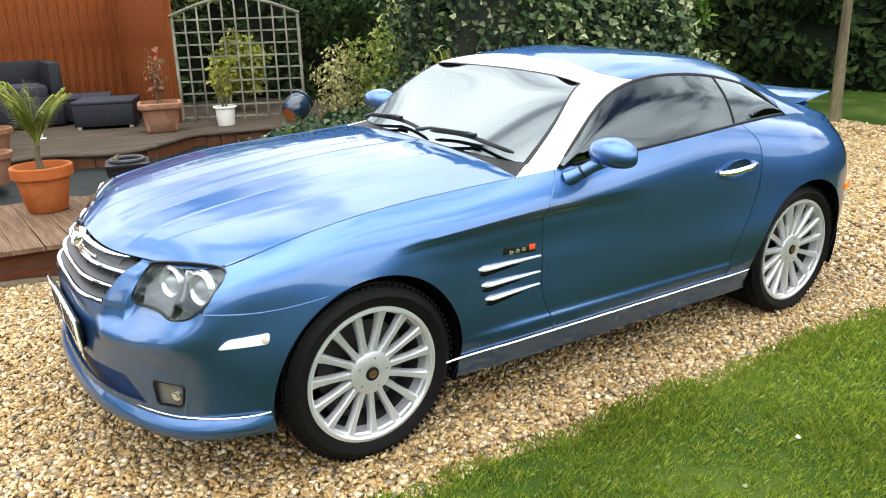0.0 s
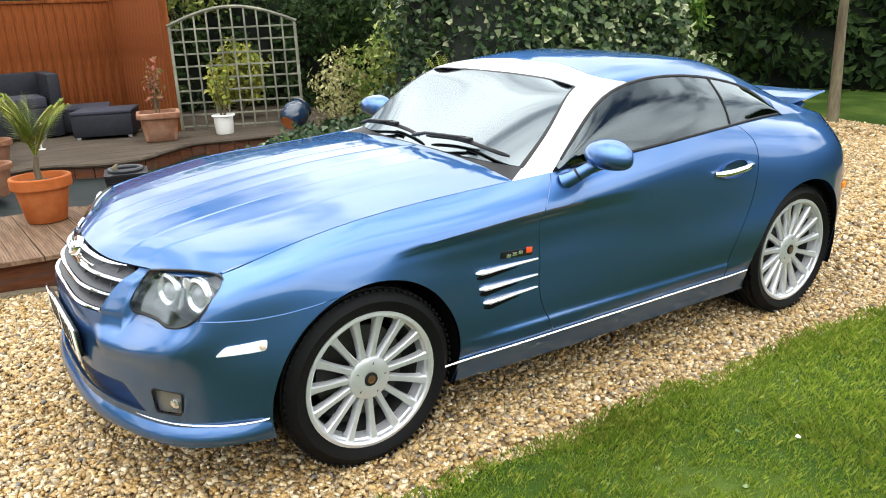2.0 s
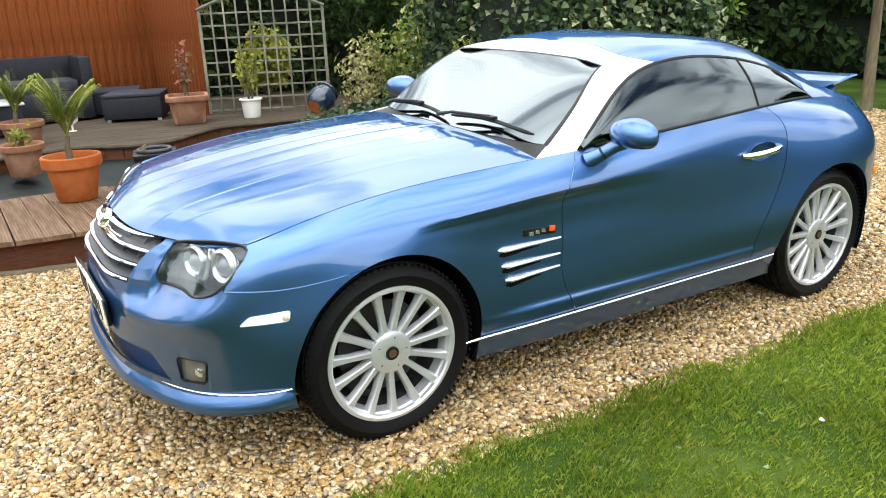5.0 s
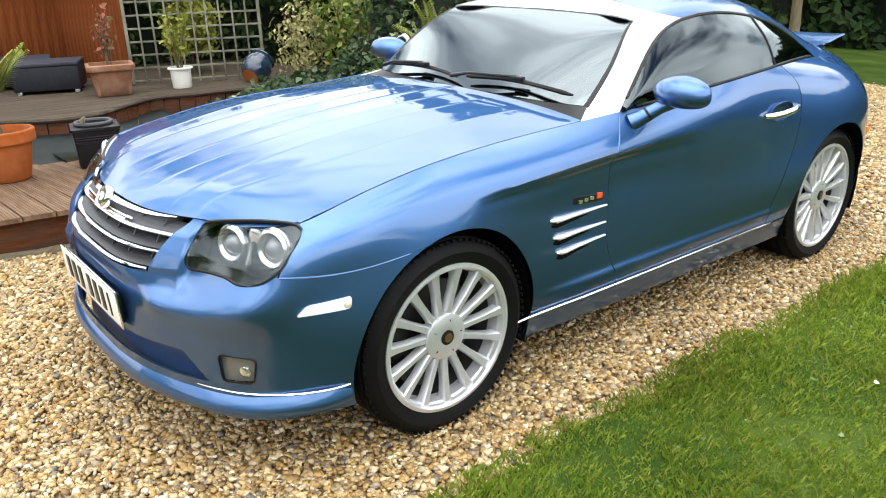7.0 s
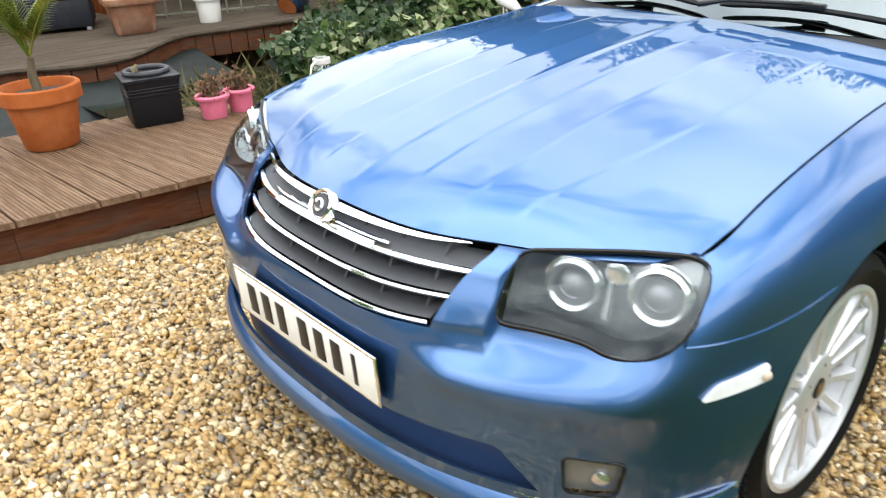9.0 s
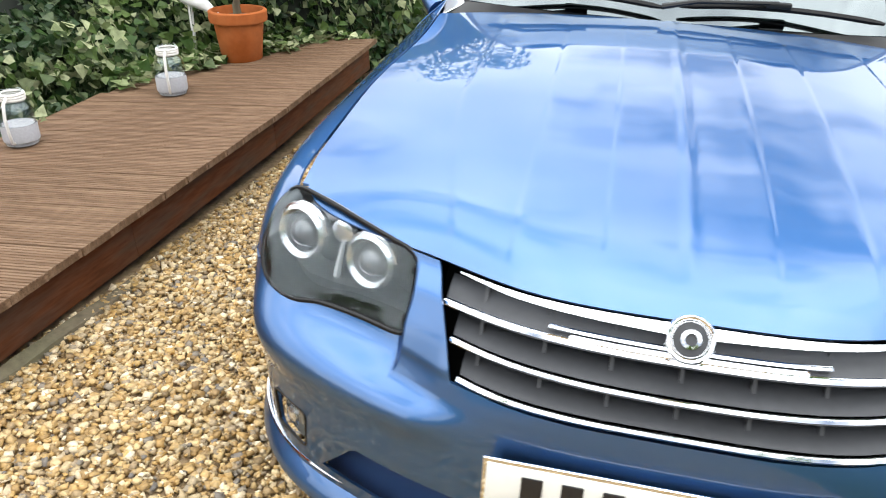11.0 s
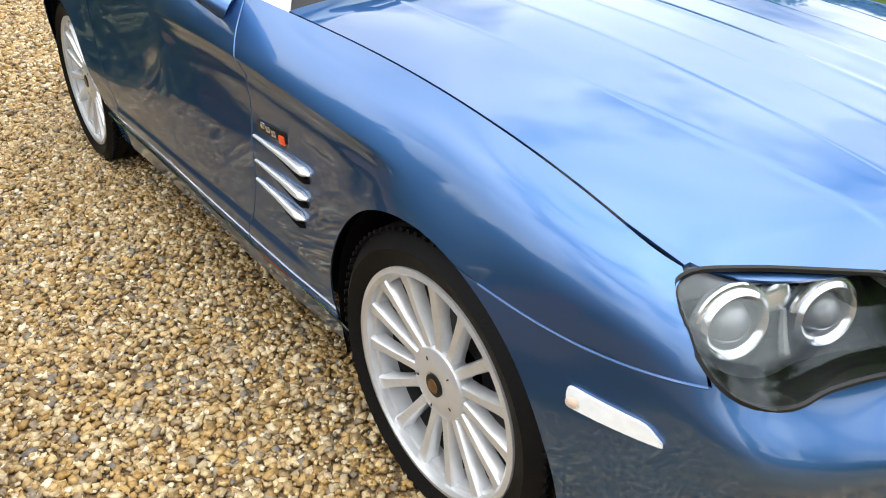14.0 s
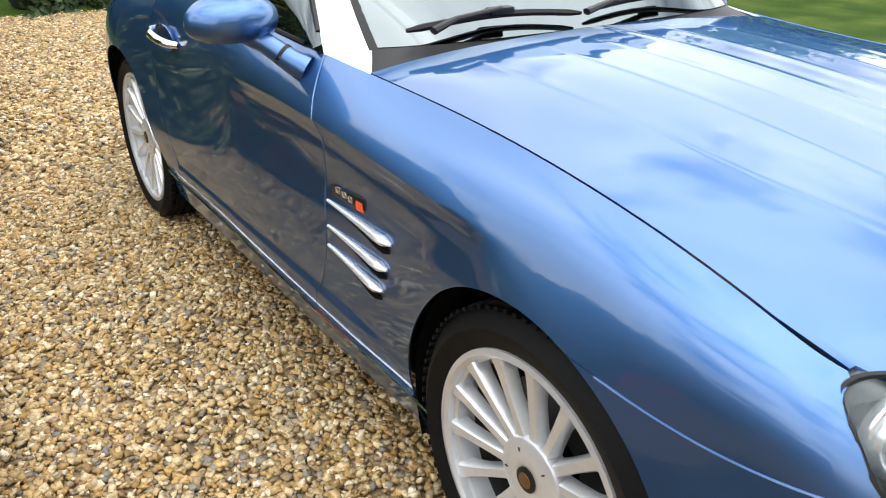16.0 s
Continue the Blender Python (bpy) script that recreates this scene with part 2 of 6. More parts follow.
def skin(rails, us, vs, ends=True):
    """Points of the surface through the rails, as an array over us and vs."""
    along = np.stack([hermite(r, us, ends) for r in rails], 1)
    return np.stack([hermite(row, vs) for row in along])


def sheet(bm, grid, flip=False):
    """Adds a grid of points as quads."""
    rows = [[bm.verts.new(p) for p in row] for row in grid]
    for a, b in zip(rows, rows[1:]):
        for j in range(len(a) - 1):
            quad = (a[j], a[j + 1], b[j + 1], b[j])
            if len({tuple(np.round(v.co, 5)) for v in quad}) >= 3:
                bm.faces.new(quad[::-1] if flip else quad)
    bmesh.ops.remove_doubles(bm, verts=bm.verts, dist=2e-4)


def mirror(grid):
    return np.asarray(grid) * np.array([1, -1, 1])


def panel(name, grids, mat, parent, cutters=(), thick=0.004, label="", smooth=38.0, keep=False):
    """A sheet-metal panel of that thickness out of one or more grids, less the cutters (lists of bmesh makers)."""
    bm = bmesh.new()
    for g in grids:
        sheet(bm, g)
    bmesh.ops.recalc_face_normals(bm, faces=bm.faces)
    mid = sum((f.calc_center_median() for f in bm.faces), Vector()) / len(bm.faces)
    core = Vector((mid.x * 0.5 - 0.6, 0, 0.35))
    if sum((f.normal.dot(f.calc_center_median() - core) * f.calc_area() for f in bm.faces)) < 0:
        bmesh.ops.reverse_faces(bm, faces=bm.faces)
    mesh = bpy.data.meshes.new(name)
    bm.to_mesh(mesh)
    bm.free()
    ob = new(name, mesh)
    mod = ob.modifiers.new("thick", "SOLIDIFY")
    mod.thickness, mod.offset = thick, -1
    made = []
    for make in cutters:
        cb = bmesh.new()
        make(cb)
        bmesh.ops.recalc_face_normals(cb, faces=cb.faces)
        cm = bpy.data.meshes.new("cutter")
        cb.to_mesh(cm)
        cb.free()
        co = new("cutter", cm)
        made.append(co)
        cut = ob.modifiers.new("cut", "BOOLEAN")
        cut.object, cut.operation, cut.solver = co, "INTERSECT" if keep else "DIFFERENCE", "EXACT"
    done = bpy.data.meshes.new_from_object(ob.evaluated_get(bpy.context.evaluated_depsgraph_get()))
    for o in (ob, *made):
        bpy.data.objects.remove(o)
    bm = bmesh.new()
    bm.from_mesh(done)
    bpy.data.meshes.remove(done)
    return part(name, bm, mat, parent, label, smooth)


def prism(outline, way, depth=0.3, back=0.3):
    """A cutter: the outline (3D points) pushed along way, both ways."""
    def make(bm):
        w = Vector(way).normalized()
        a = [bm.verts.new(Vector(p) + w * depth) for p in outline]
        b = [bm.verts.new(Vector(p) - w * back) for p in outline]
        n = len(a)
        for k in range(n):
            bm.faces.new((a[k], a[(k + 1) % n], b[(k + 1) % n], b[k]))
        bm.faces.new(a)
        bm.faces.new(b[::-1])
    return make


def rounded(outline, r=0.02, n=4):
    """The closed outline with its corners rounded."""
    out, k = [], len(outline)
    for i in range(k):
        p, a, b = Vector(outline[i]), Vector(outline[i - 1]), Vector(outline[(i + 1) % k])
        ra, rb = min(r, (a - p).length * 0.45), min(r, (b - p).length * 0.45)
        s, e = p + (a - p).normalized() * ra, p + (b - p).normalized() * rb
        for j in range(n + 1):
            f = j / n
            out.append(s * (1 - f)**2 + p * 2 * f * (1 - f) + e * f**2)
    return out


def across(outline):
    return [(p[0], -p[1], p[2]) for p in outline]


# ---- the car ----
# Rails of the lower body from the hood line down to the sill, each from the middle of the nose round the side to the
# middle of the tail. Stations: 0 nose, 1 grille side, 2 lamp inside, 3 lamp outside, 4 arch front, 5 front axle,
# 6 arch rear, 7 door front, 8 door middle, 9 door rear, 10 rear axle, 11 rear quarter, 12 tail corner, 13 tail.
R0 = [(0.688, 0, 0.725), (0.657, 0.251, 0.72), (0.588, 0.428, 0.725), (0.442, 0.69, 0.756), (0.333, 0.695, 0.782), (0.004, 0.684, 0.843), (-0.365, 0.67, 0.872),
      (-0.833, 0.695, 0.905), (-1.341, 0.713, 0.944), (-1.968, 0.67, 0.98), (-2.407, 0.582, 0.978), (-2.787, 0.526, 0.949), (-3.038, 0.448, 0.912), (-3.158, 0, 0.903)]
R1 = [(0.723, 0, 0.675), (0.694, 0.262, 0.676), (0.615, 0.425, 0.671), (0.492, 0.714, 0.712), (0.363, 0.749, 0.745), (0.004, 0.75, 0.798), (-0.365, 0.744, 0.828),
      (-0.778, 0.749, 0.853), (-1.341, 0.76, 0.881), (-2.034, 0.734, 0.898), (-2.408, 0.731, 0.901), (-2.788, 0.667, 0.866), (-3.009, 0.51, 0.855), (-3.17, 0, 0.843)]
R2 = [(0.746, 0, 0.631), (0.714, 0.273, 0.635), (0.635, 0.431, 0.635), (0.517, 0.725, 0.679), (0.378, 0.776, 0.692), (0.004, 0.79, 0.735), (-0.365, 0.790, 0.768),
      (-0.729, 0.788, 0.792), (-1.292, 0.784, 0.802), (-2.026, 0.77, 0.799), (-2.39, 0.789, 0.803), (-2.81, 0.716, 0.784), (-3.051, 0.532, 0.765), (-3.203, 0, 0.742)]
R3 = [(0.766, 0, 0.581), (0.737, 0.285, 0.585), (0.655, 0.433, 0.59), (0.537, 0.73, 0.641), (0.388, 0.783, 0.632), (0.004, 0.816, 0.661), (-0.366, 0.785, 0.618),
      (-0.727, 0.774, 0.616), (-1.294, 0.783, 0.616), (-1.968, 0.79, 0.619), (-2.392, 0.816, 0.684), (-2.843, 0.731, 0.624), (-3.074, 0.546, 0.615), (-3.227, 0, 0.591)]
R4 = [(0.783, 0, 0.467), (0.764, 0.299, 0.472), (0.715, 0.467, 0.473), (0.602, 0.685, 0.476), (0.393, 0.796, 0.474), (0.004, 0.828, 0.452), (-0.376, 0.788, 0.448),
      (-0.731, 0.778, 0.447), (-1.296, 0.788, 0.447), (-1.866, 0.8, 0.448), (-2.396, 0.828, 0.454), (-2.846, 0.731, 0.453), (-3.059, 0.541, 0.444), (-3.202, 0, 0.42)]
R5 = [(0.787, 0, 0.309), (0.769, 0.304, 0.314), (0.715, 0.482, 0.31), (0.602, 0.671, 0.302), (0.378, 0.785, 0.295), (0.003, 0.799, 0.287), (-0.367, 0.77, 0.287),
      (-0.797, 0.766, 0.292), (-1.298, 0.763, 0.296), (-1.848, 0.765, 0.302), (-2.398, 0.791, 0.311), (-2.83, 0.724, 0.302), (-3.022, 0.525, 0.292), (-3.165, 0, 0.27)]
R6 = [(0.787, 0, 0.22), (0.769, 0.307, 0.225), (0.716, 0.485, 0.226), (0.602, 0.674, 0.223), (0.378, 0.777, 0.225), (0.003, 0.772, 0.202), (-0.367, 0.746, 0.198),
      (-0.798, 0.736, 0.191), (-1.299, 0.732, 0.19), (-1.85, 0.738, 0.196), (-2.4, 0.765, 0.199), (-2.802, 0.727, 0.2), (-3.054, 0.507, 0.211), (-3.157, 0, 0.189)]
BODY = [R0, R1, R2, R3, R4, R5, R6]
# Rails of the greenhouse, middle to gutter: 0 cowl, 1 screen middle, 2 screen top, 3 roof front, 4 roof, 5 backlight top,
# 6 backlight middle, 7 backlight foot.
G0 = [(-0.695, 0, 0.914), (-0.942, 0, 1.069), (-1.179, 0, 1.207), (-1.287, 0, 1.253), (-1.685, 0, 1.287), (-2.133, 0, 1.241), (-2.585, 0, 1.095),
      (-2.968, 0, 0.931)]
G1 = [(-0.695, 0.311, 0.916), (-0.932, 0.297, 1.069), (-1.164, 0.274, 1.204), (-1.283, 0.273, 1.248), (-1.685, 0.274, 1.28), (-2.134, 0.256, 1.233), (-2.585, 0.262, 1.089),
      (-2.968, 0.287, 0.932)]
G2 = [(-0.758, 0.624, 0.917), (-0.926, 0.593, 1.064), (-1.114, 0.517, 1.19), (-1.248, 0.492, 1.218), (-1.705, 0.473, 1.242), (-2.134, 0.446, 1.192), (-2.565, 0.422, 1.058),
      (-2.937, 0.427, 0.93)]
G3 = [(-0.838, 0.697, 0.909), (-1.021, 0.63, 1.04), (-1.219, 0.563, 1.148), (-1.388, 0.538, 1.193), (-1.746, 0.529, 1.204), (-2.085, 0.512, 1.155), (-2.316, 0.52, 1.076),
      (-2.447, 0.558, 0.977)]
TOP = [G0, G1, G2, G3]

CREASE = ((5.2, 0.0), (5.6, 0.6), (6.2, 1.0), (7.2, 1.0), (7.7, 0.5), (8.0, 0.0))   # station, depth of the side crease


def body(us, vs):
    """The lower body skin with the undercut below the side crease."""
    g = skin(BODY, us, vs)
    depth = 0.024 * ease(us, *zip(*CREASE))[:, None] * ease(vs, (2.0, 2.1, 2.28, 2.5, 3.3), (0, .5, 1, .85, 0))[None]
    g[..., 1] -= depth
    ledge = ease(us, (0.95, 1.65, 2.9, 3.5), (0, 1, 1, 0))[:, None] * ease(vs, (3.03, 3.62, 4.2), (0, 1, 0))[None]
    ridge = ease(us, (0.9, 1.55, 1.96, 2.02), (0, 1, 1, 0))[:, None] * ease(vs, (0.1, 0.8, 2.7, 3.9), (0, 1, 1, 0))[None]
    flare = ease(us, (5.8, 6.6, 9.0, 9.5), (0, 1, 1, 0))[:, None] * ease(vs, (4.40, 4.46, 4.62, 4.75, 5.2), (0, .1, 1, 1, 1))[None]
    g[..., 1] += .012 * flare
    g[..., 0] += .027 * np.maximum(ledge, ridge)
    g[..., 1] += .008 * ledge
    return g


def spread(*knots):
    """Values through the knots (value, count, value, count, ... value)."""
    out = []
    for a, n, b in zip(knots[::2], knots[1::2], knots[2::2]):
        out += list(np.linspace(a, b, n, endpoint=False))
    return np.array(out + [knots[-1]])


# ---- build the car
car = thing("sports_coupe", "metallic blue two-door sports coupe with silver windscreen frame, parked on gravel", "car")
E = 0.0045
SIDES = (lambda g: g, mirror)
LAMP = [(0.588, 0.421, 0.72), (0.556, 0.507, 0.739), (0.501, 0.606, 0.753), (0.45, 0.685, 0.755), (0.442, 0.713, 0.737), (0.475, 0.727, 0.712), (0.518, 0.733, 0.663),
        (0.562, 0.714, 0.627), (0.593, 0.674, 0.611), (0.607, 0.635, 0.609), (0.613, 0.595, 0.618), (0.63, 0.511, 0.611), (0.655, 0.425, 0.6), (0.632, 0.418, 0.649)]
LAMP = [tuple(p) for p in rounded(LAMP, .03, 3)]
LAMP_WAY = (.86, .48, .16)
FOG = [(0.661, 0.603, 0.412), (0.594, 0.689, 0.408), (0.599, 0.678, 0.332), (0.653, 0.605, 0.329)]
MARK = [(0.505, 0.754, 0.532), (0.477, 0.765, 0.559), (0.361, 0.801, 0.566), (0.365, 0.803, 0.534)]
GRILLE = [(1.78, .0), (1.62, 1.1), (1.45, 2.3), (1.34, 3.04), (.9, 3.10), (.45, 3.12)]
INTAKE = [(2.12, 4.50), (2.42, 4.92), (1.8, 4.98), (.9, 4.98), (0, 4.98)]


def on_body(u, v):
    return tuple(skin(BODY, np.array([u]), np.array([v]))[0, 0])


grille_edge = [on_body(u, v) for u, v in GRILLE]
grille_edge = grille_edge + [on_body(0, 3.12)] + across(grille_edge[::-1]) + [(.60, -.2, .80), (.60, .2, .80)]
intake_edge = [on_body(u, v) for u, v in INTAKE]
intake_edge = intake_edge + across(intake_edge[-2::-1]) + [(.72, -.49, .40), (.78, -.28, .385), (.79, 0, .38), (.78, .28, .385), (.72, .49, .40)]


def wheel_hole(x, z, r):
    def make(bm):
        lathe(bm, [(r, -1.2), (r, 1.2)], 96, pose(x, 0, z, 90, 0, 0))
    return make


def side_hole(x, z, r, side):
    def make(bm):
        lathe(bm, [(r, 0.45), (r, 1.3)], 96, pose(x, 0, z, -90 * side, 0, 0))
    return make


def handle_dip(side, k=1.0):
    def make(bm):
        bmesh.ops.create_uvsphere(bm, u_segments=36, v_segments=18, radius=k)
        bmesh.ops.transform(bm, matrix=Matrix.Translation((-1.845, .776 * side, .806)) @ Matrix.Rotation(radians(4), 4, "Y") @ Matrix.Diagonal((.092, .028, .040, 1)), verts=bm.verts)
    return make


arch_f = wheel_hole(0, .316, .358)
lamp_holes = [prism(LAMP, LAMP_WAY, .08, .2), prism(across(LAMP), (.86, -.48, .16), .08, .2)]
fog_holes = [prism(rounded(FOG, .015), (.75, .6, 0), .05, .15), prism(rounded(across(FOG), .015), (.75, -.6, 0), .05, .15)]

nose_v = spread(0, 10, 1, 10, 2, 10, 3 + E, 16, 4, 8, 5, 6, 6)
low_v = spread(3 + E, 16, 4, 8, 5, 6, 6)
nose_u, cheek_u = spread(0, 12, 1.4, 12, 1.94, 8, 2.04, 16, 3), spread(3, 14, 5)
nose = [f(g) for g in (body(nose_u, nose_v), body(cheek_u, low_v)) for f in SIDES]
bumper = panel("front_bumper", nose, PAINT, car, [arch_f, *lamp_holes, *fog_holes, prism(grille_edge, (1, 0, 0), .2, .25), prism(intake_edge, (1, 0, 0), .2, .1)], .006)

# Front lip spoiler; a thin chrome line puts in its upper edge's highlight.
LIP_TOP = [(0.776, 0, 0.300), (0.760, 0.304, 0.303), (0.708, 0.480, 0.300), (0.598, 0.670, 0.296), (0.365, 0.783, 0.295)]
LIP_LOW = [(0.804, 0, 0.240), (0.784, 0.306, 0.241), (0.732, 0.488, 0.243), (0.617, 0.681, 0.244), (0.366, 0.788, 0.250)]
LIP_IN = [(0.780, 0, 0.206), (0.757, 0.308, 0.210), (0.706, 0.474, 0.214), (0.585, 0.662, 0.221), (0.365, 0.766, 0.232)]
lip_u = np.linspace(0, 4, 40)
lip = np.stack([np.stack([hermite(r, lip_u, True) for r in (LIP_TOP, LIP_LOW, LIP_IN)], 1)])[0]
lip[:, :, 0] = np.where(lip_u[:, None] > 3.99, .362, lip[:, :, 0])
lip = np.stack([hermite(row, np.linspace(0, 2, 13)) for row in lip])
bumper_lip = panel("lip_spoiler", [lip, mirror(lip)], PAINT, car, [], .01, "blue front lip spoiler")
for f, side in zip(SIDES, (1, -1)):
    bm = bmesh.new()
    tube(bm, f(hermite(LIP_TOP, np.linspace(2.2, 4, 24), True) + [0.002, 0.003, 0.004]), .0035, 6)
    part("bright_strip", bm, CHROME, bumper_lip)

fender_v, fender_low = spread(0 + E, 10, 1, 10, 2, 6, 2.28, 8, 3 - E), spread(0 + E, 10, 1, 10, 2, 6, 2.28, 8, 3 - E, 1, 3 + E, 10, 4, 4, 4.4, 6, 4.66, 5, 5 - E)
door_v = spread(0, 10, 1, 10, 2, 6, 2.28, 10, 3, 10, 4, 4, 4.4, 6, 4.66, 5, 5 - E)
for f, side in zip(SIDES, (1, -1)):
    flip = (lambda o: o) if side > 0 else across
    lamp_cut = prism(flip(LAMP), (.86, .48 * side, .16), .08, .2)
    fender = panel("front_fender", [f(body(spread(3.0 + .03, 16, 5), fender_v)), f(body(spread(5, 24, 7 - E), fender_low))], PAINT, car,
                   [side_hole(0, .316, .358, side), lamp_cut])
    door = panel("door", [f(body(spread(7 + E, 36, 9 - E), door_v))], PAINT, car, [handle_dip(side)])
    quarter = panel("rear_quarter", [f(body(spread(9 + E, 50, 13), spread(0, 10, 1, 10, 2, 10, 3, 10, 4, 8, 5, 6, 6)))], PAINT, car,
                    [side_hole(-2.4, .326, .372, side)])
    sill = panel("sill", [f(body(spread(5.55, 40, 9 + E), spread(5 + E, 6, 6)))], PAINT, car, [side_hole(0, .316, .358, side), side_hole(-2.4, .326, .372, side)])
    bm = bmesh.new()
    tube(bm, f(body(spread(5.75, 40, 9.3), np.array([5.0]))[:, 0] + [0, .0075, .002]), .0045, 6)
    part("bright_strip", bm, CHROME, sill)
    # wheel arch liners, near-black so that the wells read as shaded
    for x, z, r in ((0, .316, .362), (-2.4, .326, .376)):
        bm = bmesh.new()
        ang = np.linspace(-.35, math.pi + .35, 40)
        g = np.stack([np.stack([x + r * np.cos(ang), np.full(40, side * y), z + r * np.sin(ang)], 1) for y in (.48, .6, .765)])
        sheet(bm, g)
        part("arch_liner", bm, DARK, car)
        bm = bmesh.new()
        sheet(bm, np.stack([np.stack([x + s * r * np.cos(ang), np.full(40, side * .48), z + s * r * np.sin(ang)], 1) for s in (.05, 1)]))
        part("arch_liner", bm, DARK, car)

# Rounded panel edges along the seams of bumper and door.
for f in SIDES:
    bm = bmesh.new()
    tube(bm, f(body(spread(3.04, 30, 4.55), np.array([3 + 2 * E]))[:, 0] + [0, -.001, -.0005]), .0028, 6)
    part("bumper_edge", bm, PAINT, bumper)
    bm = bmesh.new()
    tube(bm, f(body(np.array([7 + 1.5 * E]), spread(.05, 40, 4.9))[0] + [0, -.0015, 0]), .0026, 6)
    part("door_edge", bm, PAINT, car)

# Hood with its six strakes and middle spine.
edge_rail = hermite(R0, np.linspace(3.95, 7, 500), True)
EDGE_X = np.concatenate([[0.701, 0.442], edge_rail[:, 0]])
EDGE_Y = np.concatenate([[0.688, 0.687], edge_rail[:, 1] - .003])
EDGE_Z = np.concatenate([[0.691, 0.755], edge_rail[:, 2] - .001])
MID_X = (0.698, 0.658, 0.509, 0.230, -0.038, -0.327, -0.675, -0.745)
MID_Z = (0.733, 0.748, 0.795, 0.850, 0.887, 0.914, 0.922, 0.920)


def smooth_at(x, xs, ys):
    xs, ys = np.array(xs[::-1]), np.array(ys[::-1])
    return hermite(np.stack([xs, ys, 0 * xs], 1), np.interp(x, xs, np.arange(len(xs))))[:, 1]


def hood_height(x, y):
    shape = x.shape
    x, y = x.ravel(), np.abs(y.ravel())
    edge, low, mid = np.interp(-x, -EDGE_X, EDGE_Y), np.interp(-x, -EDGE_X, EDGE_Z), smooth_at(x, MID_X, MID_Z)
    z = low + (mid - low) * (1 - np.clip(y / edge, 0, 1)**2.3)
    for off, reach in ((.128, .63), (.272, .645), (.455, .63)):
        fade = np.clip((x + .60) / .10, 0, 1) * np.clip((reach - x) / .07, 0, 1)
        d = y - off + (.08 * np.clip((x - .05) / .5, 0, 1)**1.5 if off > .4 else 0)
        z += .0009 * fade * np.where(d > 0, np.exp(-(d / .0055)**2), np.exp(-(d / .026)**2))
    z += .0018 * np.exp(-(y / .012)**2) * np.clip((.64 - x) / .15, 0, 1)
    return z.reshape(shape)


bs = np.linspace(-1, 1, 361)
rail = hermite(R0, np.linspace(0, 3, 200), True)
front_x = np.interp(np.abs(bs) * .702, rail[:, 1], rail[:, 0]) - .004
front_z = np.interp(np.abs(bs) * .702, rail[:, 1], rail[:, 2])
back_x = -.685 + .025 * np.abs(bs)**3
aa = np.concatenate([np.linspace(0, .12, 12, endpoint=False), np.linspace(.12, 1, 46)])
hx = front_x[None] + (back_x - front_x)[None] * aa[:, None]
hy = bs[None] * (np.interp(-hx, -EDGE_X, EDGE_Y) - .003)
hz = hood_height(hx, hy)
drop = (front_z - hz[0])[None] * np.clip(1 - (front_x[None] - hx) / .14, 0, 1)**2.4
hood_grid = np.stack([hx, hy, hz + drop], -1)
hood = panel("hood", [hood_grid], PAINT, car, [], .006, smooth=60)

# Greenhouse.
def top(us, vs):
    return skin(TOP, us, vs, False)


def pane(us, vs):
    """The skin between the middle and the second rail as one even arc across the car."""
    rows = []
    vs = np.asarray(vs, float)
    for u in us:
        p = [hermite(r, [u])[0] for r in (G0, G1, G2)]
        y1, y2 = p[1][1], p[2][1]
        y = vs * (2 - vs) * y1 + vs * (vs - 1) / 2 * y2
        cols = [None, y, None]
        for c in (0, 2):
            b, q = np.linalg.solve([[y1**2, y1**4], [y2**2, y2**4]], [p[1][c] - p[0][c], p[2][c] - p[0][c]])
            cols[c] = p[0][c] + b * y**2 + q * y**4
        rows.append(np.stack(cols, 1))
    return np.stack(rows)


def both(g):
    return [g, mirror(g)]


windscreen = panel("windscreen", both(pane(spread(0.03, 16, 1.95), spread(0, 10, 1, 10, 1.94))), GLASS, car, [], .004, "tinted windscreen reflecting the sky")
border = both(pane(spread(0.0, 16, 1.99), np.array([1.935, 1.965, 2.0])))
panel("windscreen_seal", border + both(pane(np.array([1.945, 1.97, 1.99]), spread(0, 10, 1, 10, 1.935))), BLACK, car, [], .004)
pillars = both(top(spread(0.0, 16, 2, 8, 2.98), spread(2.0, 8, 3))) + both(top(spread(2.0, 8, 2.98), spread(0, 8, 1, 8, 2.0)))
panel("windscreen_frame", pillars, SILVER, car, [], .006, "satin silver windscreen frame")
roof = panel("roof", both(top(spread(3.0, 16, 5), spread(0, 8, 1, 8, 2, 6, 3))) + both(top(spread(5, 14, 7), spread(2, 6, 3))), PAINT, car, [], .006)
backlight = panel("rear_window", both(pane(spread(5.02, 16, 7), spread(0, 8, 1, 8, 1.98))), GLASS, car, [], .004)
